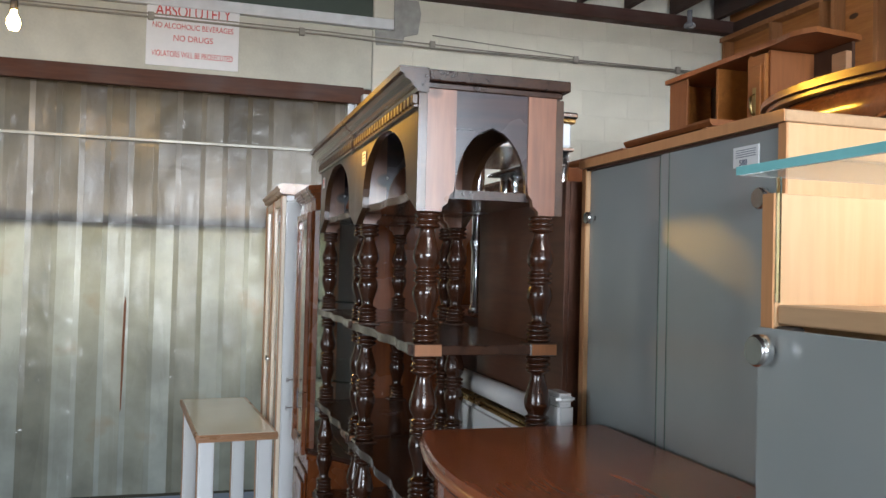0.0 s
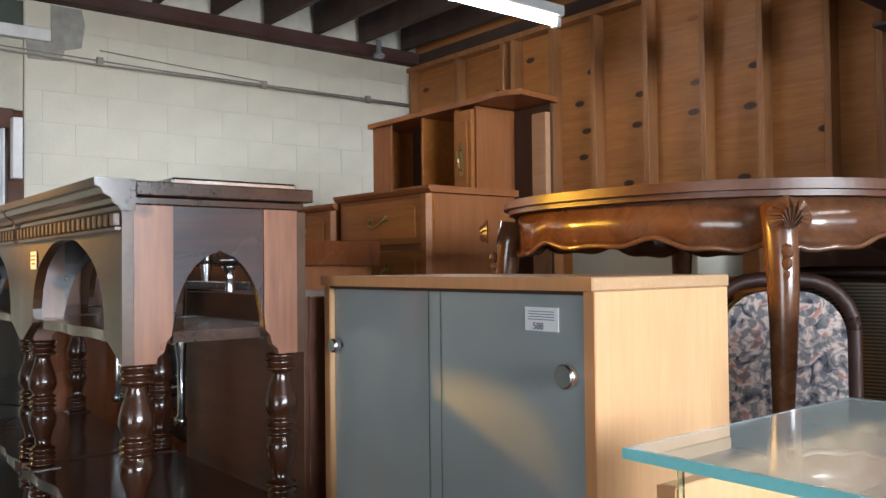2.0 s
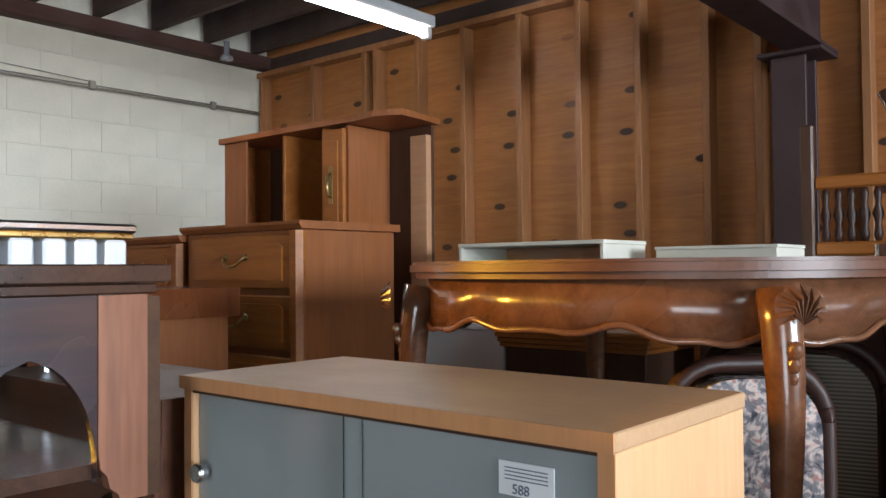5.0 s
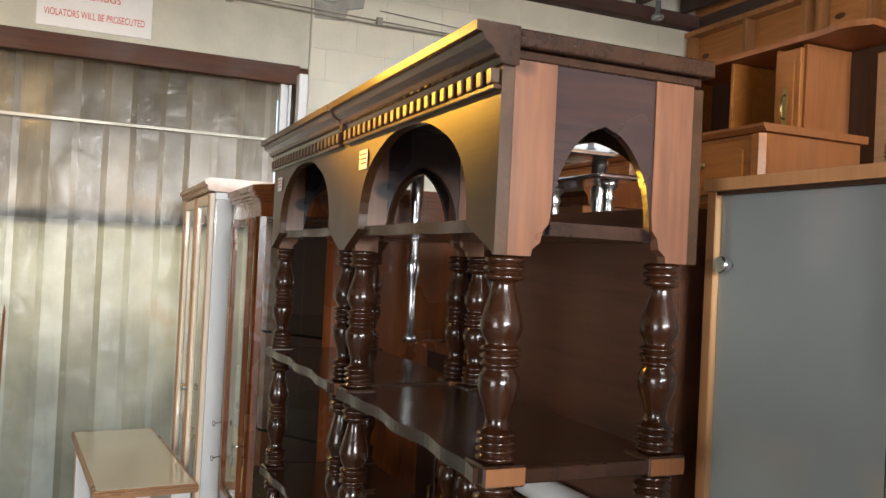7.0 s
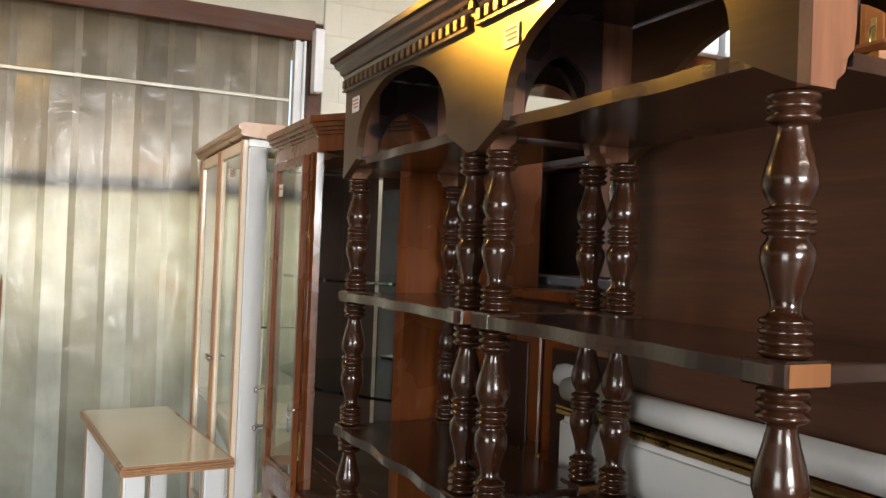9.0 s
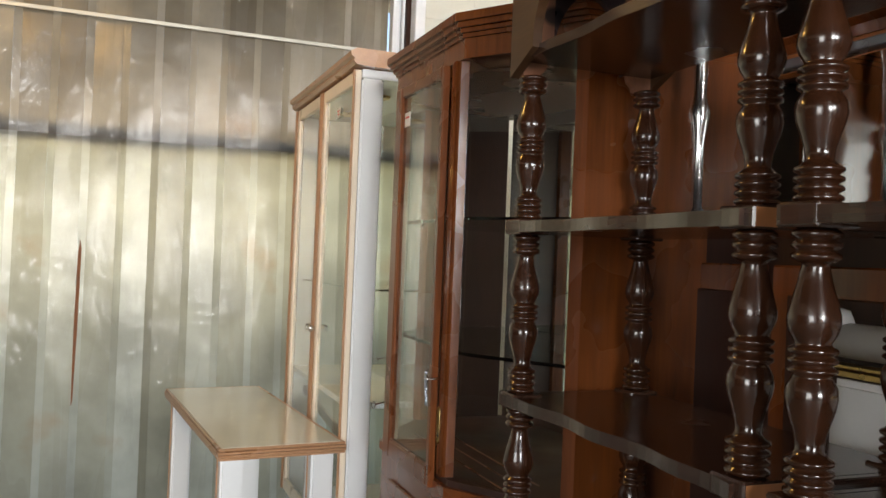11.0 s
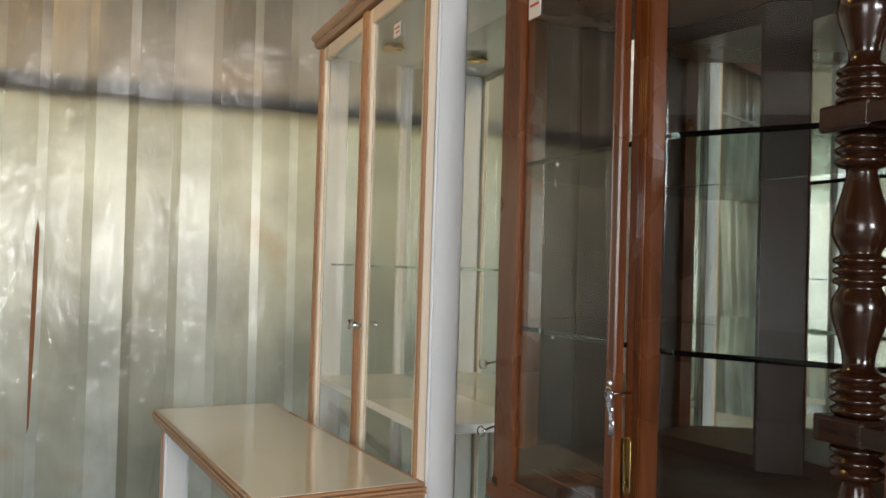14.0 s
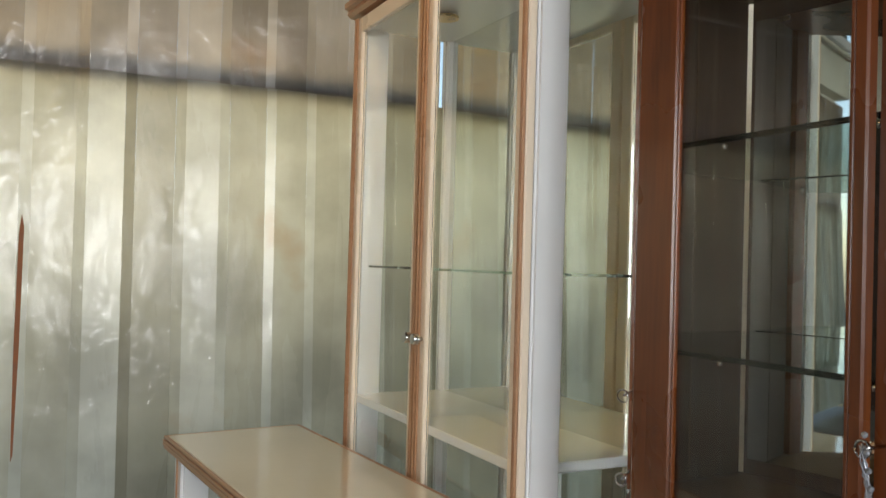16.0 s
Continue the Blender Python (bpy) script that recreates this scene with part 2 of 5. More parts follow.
GOLD = plain("gold_trim", (0.62, 0.42, 0.16), 0.3, 1.0, 0.1, 30, 0.1)
PEWTER = plain("pewter_grey_lacquer", (0.36, 0.38, 0.42), 0.25, 0.5, 0.15, 12, 0.1)
PAPER = plain("white_paper", (0.80, 0.80, 0.80), 0.7, 0, 0.03, 20, 0.0)
INKRED = plain("red_ink", (0.60, 0.05, 0.05), 0.6, 0, 0.05, 20, 0.0)
INK = plain("grey_ink", (0.16, 0.17, 0.22), 0.6, 0, 0.05, 20, 0.0)
RUST = plain("rust_streak", (0.20, 0.075, 0.03), 0.8, 0.1, 0.3, 20, 0.4)
MIRROR = plain("mirror_silver", (0.76, 0.79, 0.76), 0.02, 1.0, 0.01, 2, 0.0)
UPHOLSTERY = plain("white_padded_vinyl", (0.82, 0.81, 0.80), 0.42, 0, 0.06, 5, 0.1)
CLEAR = glass("clear_glass")
SHELFGLASS = glass("green_edged_glass", (0.72, 0.90, 0.82))
AQUA = glass("pale_glass_top", (0.80, 0.90, 0.92))
AQUA_EDGE = plain("aqua_glass_edge", (0.26, 0.68, 0.70), 0.15, 0, 0.1, 12, 0.0, 0.4)
AQUA.node_tree.nodes["Principled BSDF"].inputs["Transmission Weight"].default_value = 0.75
# Bluish white stands in for the daylight that the glass blocks reflect.
CRYSTAL = plain("crystal_painted_sky_bright", (0.86, 0.89, 0.93), 0.08, 0, 0.04, 9, 0.0, 0.6)
TUBE = emit("glowing_tube", (1.0, 0.97, 0.92), 28)
BULBGLOW = emit("glowing_bulb", (1.0, 0.62, 0.22), 60)
CABLE = plain("grey_cable", (0.30, 0.28, 0.24), 0.6, 0, 0.2, 20, 0.0)
ASPHALT = plain("dark_yard_asphalt", (0.10, 0.105, 0.08), 0.85, 0, 0.3, 0.6, 0.3)
HEDGE = plain("hedge_green", (0.07, 0.11, 0.035), 0.7, 0, 0.5, 4, 0.5)

m_, nt_, ns_, ln_, p_ = nodes_of("frosted_glass")
p_.inputs["Base Color"].default_value = (0.50, 0.56, 0.58, 1)
p_.inputs["Transmission Weight"].default_value = 0.55
p_.inputs["Roughness"].default_value = 0.24
ln_.new(ramp(nt_, noise_tex(nt_, mapped(nt_, (1, 1, 1)), 3, 3), [(0.3, (0.56, 0.61, 0.62)), (0.7, (0.64, 0.69, 0.70))]), p_.inputs["Base Color"])
p_.inputs["Coat Weight"].default_value, p_.inputs["Coat Roughness"].default_value = 0.6, 0.05
FROST = m_

m_, nt_, ns_, ln_, p_ = nodes_of("floral_chintz")
v1, v2 = noise_tex(nt_, mapped(nt_, (1, 1, 1)), 26, 3, 1.5), noise_tex(nt_, mapped(nt_, (1, 1, 1)), 55, 4, 0.5)
c_ = ramp(nt_, v1, [(0.36, (0.035, 0.035, 0.05)), (0.45, (0.30, 0.26, 0.26)), (0.55, (0.62, 0.52, 0.46)), (0.66, (0.42, 0.20, 0.17))])
c_ = mix(nt_, ramp(nt_, v2, [(0.48, (0, 0, 0)), (0.56, (0.8, 0.8, 0.8))]), c_, (0.10, 0.11, 0.13))
ln_.new(c_, p_.inputs["Base Color"])
p_.inputs["Roughness"].default_value = 0.85
FLORAL = m_

m_, nt_, ns_, ln_, p_ = nodes_of("woven_cane")
w_ = ns_.new("ShaderNodeTexWave")
w_.bands_direction, w_.inputs["Scale"].default_value = "Z", 36
ln_.new(mapped(nt_, (1, 1, 1)), w_.inputs["Vector"])
ln_.new(ramp(nt_, w_.outputs[1], [(0.3, (0.05, 0.045, 0.035)), (0.7, (0.22, 0.18, 0.12))]), p_.inputs["Base Color"])
p_.inputs["Roughness"].default_value = 0.6
CANE = m_


# ---- mesh helpers ----
def box(bm, x0, x1, y0, y1, z0, z1, bevel=0.0, seg=1):
    made = bmesh.ops.create_cube(bm, size=1)["verts"]
    for v in made:
        v.co = ((x0 + x1) / 2 + v.co.x * (x1 - x0), (y0 + y1) / 2 + v.co.y * (y1 - y0), (z0 + z1) / 2 + v.co.z * (z1 - z0))
    if bevel:
        edges = {e for v in made for e in v.link_edges}
        bmesh.ops.bevel(bm, geom=list(edges), offset=min(bevel, 0.45 * min(abs(x1 - x0), abs(y1 - y0), abs(z1 - z0))), segments=seg, affect="EDGES")
    return bm


def B(*args, bevel=0.003, seg=1):
    bm = bmesh.new()
    for a in args:
        box(bm, *a, bevel=bevel, seg=seg)
    return bm


def plate(pts, axis, t0, t1, bm=None):
    """An outline of two coordinates, given a thickness along an axis (0 x, 1 y, 2 z)."""
    bm = bm or bmesh.new()

    def at(p, t):
        co = list(p)
        co.insert(axis, t)
        return co

    a = [bm.verts.new(at(p, t0)) for p in pts]
    b = [bm.verts.new(at(p, t1)) for p in pts]
    n = len(pts)
    f = [bm.faces.new(a), bm.faces.new(b[::-1])]
    f[0].normal_update(), f[1].normal_update()
    f += [bm.faces.new((a[i], b[i], b[(i + 1) % n], a[(i + 1) % n])) for i in range(n)]
    bmesh.ops.triangulate(bm, faces=f[:2], ngon_method="EAR_CLIP")
    bmesh.ops.recalc_face_normals(bm, faces=bm.faces[:])
    return bm


def lathe(profile, seg=20, bm=None, at=(0, 0, 0)):
    """profile: (radius, z) from bottom to top."""
    bm = bm or bmesh.new()
    rings = []
    for r, z in profile:
        rings.append([bm.verts.new((at[0] + r * math.cos(2 * math.pi * k / seg), at[1] + r * math.sin(2 * math.pi * k / seg), at[2] + z)) for k in range(seg)])
    for a, b in zip(rings, rings[1:]):
        for k in range(seg):
            f = bm.faces.new((a[k], a[(k + 1) % seg], b[(k + 1) % seg], b[k]))
            f.smooth = True
    bm.faces.new(rings[0][::-1])
    bm.faces.new(rings[-1])
    return bm


def tube(points, r, seg=8, bm=None):
    bm = bm or bmesh.new()
    pts = [Vector(p) for p in points]
    rings = []
    for i, p in enumerate(pts):
        d = (pts[min(i + 1, len(pts) - 1)] - pts[max(i - 1, 0)]).normalized()
        u = d.cross((0, 0, 1)) if abs(d.z) < 0.9 else d.cross((1, 0, 0))
        u.normalize()
        w = d.cross(u)
        rr = r[i] if isinstance(r, (list, tuple)) else r
        rings.append([bm.verts.new(p + rr * (math.cos(2 * math.pi * k / seg) * u + math.sin(2 * math.pi * k / seg) * w)) for k in range(seg)])
    for a, b in zip(rings, rings[1:]):
        for k in range(seg):
            bm.faces.new((a[k], a[(k + 1) % seg], b[(k + 1) % seg], b[k])).smooth = True
    bm.faces.new(rings[0][::-1])
    bm.faces.new(rings[-1])
    bmesh.ops.recalc_face_normals(bm, faces=bm.faces[:])
    return bm


def mesh_of(name, bm, material):
    me = bpy.data.meshes.new(name)
    bm.to_mesh(me)
    bm.free()
    me.materials.append(material)
    return me


def part(name, bm, material, parent, label="", kind=""):
    ob = new(name, mesh_of(name, bm, material))
    ob.parent = parent
    return tagged(ob, label, kind=kind)


def thing(name, at, label, category, group="", turn=0):
    ob = new(name)
    ob.matrix_basis = pose(*at, 0, 0, turn)
    return tagged(ob, label, category, group)


def struct(name, bm, material, label="", category=""):
    return tagged(new(name, mesh_of(name, bm, material)), label, category, kind="structure")


# ---- the building ----
W, E, S, N = -4.2, 5.47, -5.2, 7.25
TOP = 3.60
struct("floor", B((W, E + 0.1, S, N + 0.12, -0.15, 0.0), bevel=0), CONCRETE, "worn grey concrete floor", "floor")
# Unseen yard, coloured dark so that little light is reflected from it.
struct("ground", B((-60, 60, -80, S - 0.01, -0.2, -0.04), bevel=0), ASPHALT, "unseen asphalt yard outside, coloured dark to dim reflections", "ground")
wall_n = struct("wall_north", B((2.51, E + 0.1, N + 0.0042, N + 0.2, 0, TOP + 0.3), (W, 2.51, N + 0.12, N + 0.3, 2.70, TOP + 0.3), bevel=0), MORTAR, "cream-painted concrete block wall", "wall")
wall_w = struct("wall_west", B((W - 0.2, W, S, -1.6, 0, 2.599), (W - 0.2, W, 1.0, N, 0, 2.599), bevel=0), BEAMWOOD, "side wall, dark boards below and cream block above", "wall")
part("upper_wall", B((W - 0.2, W, S, -1.6, 2.6, TOP + 0.3), (W - 0.2, W, 1.0, N, 2.6, TOP + 0.3), (W - 0.2, W, -1.6, 1.0, 3.0, TOP + 0.3), bevel=0), CREAM, wall_w, "cream-painted block")
struct("wall_south", B((W, -0.2, S - 0.2, S, 0, TOP + 0.3), (5.35, E, S - 0.2, S, 0, TOP + 0.3), (-0.2, 5.35, S - 0.2, S, 3.45, TOP + 0.3), bevel=0), BEAMWOOD, "dark timber wall round the wide open doorway", "wall")
wall_e = struct("wall_east", B((E + 0.02, E + 0.12, S, N, 0, TOP + 0.3), bevel=0), PLY, "knotty plywood partition wall with open studs", "wall")
ceil = B((W, E, S, N, TOP + 0.32, TOP + 0.36), bevel=0)
x = W + 0.2
while x < E - 0.05:
    box(ceil, x - 0.022, x + 0.022, S, N - 0.06, TOP + 0.05, TOP + 0.315, bevel=0.003)
    x += 0.405
struct("ceiling", ceil, BEAMWOOD, "dark wooden roof deck on close joists", "ceiling")
struct("trim", B((W, E - 0.01, N - 0.10, N + 0.005, TOP - 0.05, TOP + 0.048)), BEAMWOOD_X, "dark red-brown ledger beam on the wall", "beam")
# Unseen tree line, added to keep reflections dark below the sky.
rng = random.Random(4)
hp = [(-60.0, -1.0)]
for k in range(121):
    hp.append((-60 + k, 7.0 + 2.2 * noise.noise(Vector((k * 0.11, 0, 3))) + 1.6 * noise.noise(Vector((k * 0.6, 1, 3))) + rng.uniform(-0.5, 0.5)))
hp.append((60.0, -1.0))
struct("backdrop", plate(hp, 1, -42, -41), HEDGE, "unseen green tree line added outside to darken low reflections", "trees")
lintel = struct("lintel", B((W, 2.505, N, N + 0.118, 2.865, 3.30), bevel=0.004), PLASTER, "stained cream concrete door lintel", "lintel")
struct("transom_board", B((W, 2.62, N + 0.03, N + 0.11, 3.385, TOP - 0.055)), GREEN, "dark green board above the lintel", "board")
struct("transom_sill", B((W, 2.655, N - 0.03, N + 0.028, 3.305, 3.38)), WHITEPAINT, "chipped white painted strip", "trim")
rngb = random.Random(9)
bmeshes = {}
zc = 3.392 + 0.195
row = 0
while zc > 0.2:
    z0, z1 = zc - 0.195, zc
    x = 3.195 - 0.39 * 3 + (0.195 if row % 2 else 0)
    while x < E - 0.01:
        a, c = max(x, 2.515), min(x + 0.39, E - 0.002)
        z1c = min(z1, TOP + 0.02)
        if c - a > 0.03:
            key = (round(c - a, 3), round(z1c - z0, 3))
            if key not in bmeshes:
                bmeshes[key] = mesh_of("block", B((0.0006, key[0] - 0.0006, -0.0, 0.0034, 0.0006, key[1] - 0.0006), bevel=0.0015), CREAM)
            ob = new("block", bmeshes[key])
            ob.parent = wall_n
            ob.location = (a, N + rngb.uniform(-0.0008, 0.0008), z0)
        x += 0.39
    zc -= 0.195
    row += 1
struct("mortar_patch", plate([(2.66, 3.36), (2.66, TOP - 0.06), (2.84, TOP - 0.06), (2.86, 3.45), (2.84, 3.30), (2.74, 3.27), (2.72, 3.20), (2.53, 3.19), (2.52, 3.30), (2.66, 3.302)], 1, N - 0.012, N + 0.02), PATCH, "rough grey mortar patch", "wall patch")
hb = struct("header_board", B((-2.7, 2.44, N - 0.06, N - 0.004, 2.745, 2.862), bevel=0.004), BOARD, "rough red-brown header board over the plastic door", "board")
struct("jamb_board", B((2.42, 2.475, N - 0.14, N - 0.064, 2.44, 2.80), bevel=0.004), WHITEPAINT, "short weathered white board beside the door", "board")
struct("door_track", B((2.335, 2.362, N - 0.03, N + 0.03, 0.0, 2.75), (2.385, 2.40, N - 0.03, N + 0.03, 0.0, 2.75), (2.362, 2.385, N + 0.0, N + 0.03, 0.0, 2.75), bevel=0.002), WHITEPAINT, "grey painted steel door track", "door track")
struct("door_jamb", B((2.42, 2.505, N + 0.0, N + 0.118, 0.0, 2.86), bevel=0.003), BOARD, "brown timber door jamb", "door frame")
pipe = bmesh.new()
tube([(W, N - 0.02, 3.215), (2.2, N - 0.02, 3.222), (2.9, N - 0.02, 3.205), (E - 0.02, N - 0.02, 3.215)], 0.008, 8, pipe)
tube([(W, N - 0.018, 3.24), (2.2, N - 0.018, 3.246), (3.4, N - 0.018, 3.225), (E - 0.02, N - 0.018, 3.232)], 0.005, 8, pipe)
tube([(2.95, N - 0.012, 3.30), (3.5, N - 0.012, 3.275), (4.1, N - 0.012, 3.25)], 0.004, 6, pipe)
for cx in (1.0, 2.0, 2.95, 4.1, 5.0):
    box(pipe, cx - 0.02, cx + 0.02, N - 0.03, N, 3.20, 3.255, bevel=0.003)
tagged(new("conduit", mesh_of("conduit", pipe, CABLE)), "thin grey conduit and cables clipped along the wall", "cable")

# studs on the partition
STUDS = [7.20, 6.62, 6.10, 5.99, 5.62, 5.25, 4.84, 4.45, 4.10, 3.74, 3.49, 3.29, 3.03, 2.70, 2.32, 1.94, 1.56, 1.18, 0.8, 0.42, 0.04]
for y in STUDS:
    part("stud", B((E - 0.075, E + 0.018, y - 0.019, y + 0.019, 0, 3.49), bevel=0.003), STUD, wall_e)
part("top_plate", B((E - 0.078, E + 0.018, S, N, 3.492, 3.53)), STUD, wall_e)
# Dark strip added above the plate, standing for the shade under the roof deck.
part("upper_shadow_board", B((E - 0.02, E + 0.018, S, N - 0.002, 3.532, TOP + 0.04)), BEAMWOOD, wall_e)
struct("steel_column", B((5.17, 5.19, 3.21, 3.355, 0, 2.93), (5.31, 5.33, 3.21, 3.355, 0, 2.93), (5.1905, 5.3095, 3.25, 3.27, 0, 2.93), (5.12, 5.36, 3.13, 3.40, 2.9305, 2.949)), REDSTEEL, "dark oxide-red steel column", "column")
struct("steel_beam", B((W, 5.36, 3.13, 3.29, 2.95, 2.968), (W, 5.36, 3.13, 3.29, 3.24, 3.258), (W, 5.36, 3.20, 3.22, 2.9685, 3.2395)), REDSTEEL, "dark oxide-red steel roof beam", "beam")

# ---- the plastic door ----
door = tagged(new("door_1"), "tall closed doorway curtain of translucent ribbed plastic sheets", "plastic door", kind="structure")


def sheet(x0, x1, z0, z1, y, seed, deep=0.005, bend=True):
    bm = bmesh.new()
    period = 0.305
    x = math.floor(x0 / period) * period
    raw = []
    while x < x1 + period:
        raw += [(x, 0.0), (x + 0.125, 0.1), (x + 0.158, 0.9), (x + 0.270, 1.0)]
        x += period
    raw = [(max(x0, min(x1, a)), b) for a, b in raw if x0 - 0.16 < a < x1 + 0.16]
    rows = max(8, int((z1 - z0) / 0.028))
    for (a, la), (c, lc) in zip(raw, raw[1:]):
        if c - a < 1e-4:
            continue
        lean = 0.0045 * noise.noise(Vector((c * 7.3, 2.0, seed))) if c - a > 0.06 else 0.0
        cols = 6 if c - a > 0.06 else 1
        grid = []
        for j in range(rows + 1):
            z = z0 + (z1 - z0) * j / rows
            line = []
            for i in range(cols + 1):
                u = i / cols
                xx = a + (c - a) * u
                d = (0.040 * max(0, z - 1.45) - 0.05 * max(0, 1.45 - z)) if bend else 0.0
                d += 0.004 * noise.noise(Vector((xx * 2.6, z * 1.7, seed))) + 0.003 * noise.noise(Vector((xx * 8, z * 5, seed + 5)))
                d -= (0.040 if bend else 0.022) * max(0.0, xx - 0.9) + 0.02 * min(1.3, max(0.0, 0.9 - xx))
                if bend:
                    ridge = 1 - abs(noise.noise(Vector((xx * 3.4 + z * 2.2, z * 2.6 - xx * 1.5, seed + 9)))) * 3.2
                    d -= 0.0045 * max(0.0, ridge) ** 2 * min(1.0, max(0.0, 1.35 - z))
                line.append(bm.verts.new((xx, y - deep * (la + (lc - la) * u) + d + lean * (2 * u - 1), z)))
            grid.append(line)
        for p, q in zip(grid, grid[1:]):
            for i in range(cols):
                bm.faces.new((p[i], p[i + 1], q[i + 1], q[i])).smooth = True
    return bm


for k, (a, b) in enumerate([(-4.19, -2.745), (-2.745, -1.83), (-1.83, -0.915), (-0.915, 0.0), (0.0, 0.915), (0.915, 1.83), (1.83, 2.33)]):
    part("lower_sheet", sheet(a, b, 0.06, 1.842, N + 0.055, 1.7), RIBBED_LOW, door)
    part("upper_sheet", sheet(a, b, 1.83, 2.80, N + 0.080, 21.7, 0.005, False), RIBBED_UP, door, "duller upper plastic sheet")
part("girt", B((-4.19, 2.33, N + 0.105, N + 0.135, 1.80, 1.875), bevel=0.002), DARKSTEEL, door, "dark crossbar showing softly through the sheets")
part("upper_rail", B((-4.19, 2.33, N + 0.028, N + 0.038, 2.395, 2.415), bevel=0.002), plain("tarnished_rail", (0.40, 0.38, 0.33), 0.5, 0.6, 0.2, 9, 0.2), door)
seam = plate([(0.884, 0.60), (0.890, 0.62), (0.897, 0.95), (0.900, 1.32), (0.893, 1.36), (0.886, 1.30), (0.882, 0.95)], 1, N + 0.028, N + 0.045)
for v in seam.verts:
    v.co.y -= 0.05 * (1.45 - v.co.z)
part("torn_seam", seam, RUST, door, "rusty torn seam in the sheet")

# ---- lamps and sign ----
lamp = thing("ceiling_light", (3.75, 5.18, 3.34), "long fluorescent strip light with a lit white tube under the joists", "ceiling light", "ceiling lights")
part("housing", B((-1.25, 1.27, -0.05, 0.05, 0.045, 0.11), bevel=0.008), WHITEPAINT, lamp, "white metal housing")
t_ = tube([(-1.22, 0, 0.01), (1.22, 0, 0.01)], 0.019, 14)
part("tube", t_, TUBE, lamp, "glowing white tube")
for sx in (-1.24, 1.24):
    part("end_cap", B((sx - 0.02, sx + 0.02, -0.03, 0.03, -0.02, 0.045), bevel=0.006), WHITEPAINT, lamp)
for sx in (-0.9, 0.9):
    part("hanger", tube([(sx, 0, 0.11), (sx, 0, 0.575)], 0.004, 6), DARKSTEEL, lamp)
lamp2 = copy_thing(lamp, pose(2.7, 0.6, 3.34))
tagged(lamp2, "long fluorescent strip light with a lit white tube nearer the doorway")
fix = thing("smoke_detector", (4.95, 7.0, 3.50), "small round grey fixture below the ledger beam", "ceiling fixture")
part("body", lathe([(0.03, 0), (0.045, 0.01), (0.045, 0.03), (0.02, 0.05), (0.02, 0.14)], 16), PEWTER, fix)
bl = thing("bare_bulb", BULB, "bare warm glowing bulb hanging on its cord", "bulb")
part("glass_bulb", lathe([(0.004, -0.05), (0.02, -0.045), (0.03, -0.02), (0.028, 0.005), (0.014, 0.03), (0.013, 0.045)], 16), BULBGLOW, bl, "glowing glass").visible_shadow = False
part("socket", lathe([(0.016, 0.045), (0.018, 0.05), (0.018, 0.09), (0.006, 0.10)], 14), DARKSTEEL, bl)
part("cord", tube([(0, 0, 0.10), (0, 0, 1.22)], 0.003, 6), DARKSTEEL, bl)


def writing(name, text, size, m, parent, material, squash=1.0):
    cu = bpy.data.curves.new(name, "FONT")
    cu.body, cu.size, cu.align_x, cu.align_y, cu.extrude = text, size, "CENTER", "CENTER", 0.0005
    ob = new(name, cu)
    ob.data.materials.append(material)
    ob.parent = parent
    ob.matrix_basis = m @ Matrix.Diagonal((squash, 1, 1, 1))
    return ob


sign = thing("sign", (1.272, 7.24, 3.13), "white warning sign with red and blue lettering on the lintel", "sign")
part("board", B((-0.30, 0.30, -0.004, 0.006, -0.225, 0.225), bevel=0.001), PAPER, sign, "white sign board")
for txt, z, s, mt, sq in (("ABSOLUTELY", 0.145, 0.115, INKRED, 0.72), ("NO ALCOHOLIC BEVERAGES", 0.045, 0.052, INKRED, 0.78), ("NO DRUGS", -0.035, 0.056, INKRED, 0.9), ("VIOLATORS WILL BE PROSECUTED", -0.145, 0.056, INKRED, 0.60)):
    writing("lettering", txt, s, pose(0, -0.0055, z, 90, 0, 0), sign, mt, sq)


# ---- turned shelving ----
def post_profile(h, r=0.0275):
    """Rings, vase, rings, vase, rings, over the height h."""
    out = []

    def rings(a, b, n):
        step = (b - a) / n
        for i in range(n):
            z = a + i * step
            out.extend([(0.82 * r, z), (1.04 * r, z + 0.28 * step), (1.08 * r, z + 0.5 * step), (1.04 * r, z + 0.72 * step), (0.82 * r, z + 0.98 * step)])

    rings(0, 0.155, 4)
    out.extend([(0.62 * r, 0.175), (0.66 * r, 0.22), (0.82 * r, 0.27), (1.04 * r, 0.33), (1.12 * r, 0.37), (1.08 * r, 0.41), (0.86 * r, 0.445)])
    rings(0.455, 0.565, 3)
    out.extend([(0.78 * r, 0.575), (1.02 * r, 0.61), (1.14 * r, 0.645), (1.12 * r, 0.68), (0.94 * r, 0.74), (0.74 * r, 0.80), (0.60 * r, 0.855), (0.62 * r, 0.87)])
    rings(0.875, 1.0, 3)
    return [(a, z * h) for a, z in out]


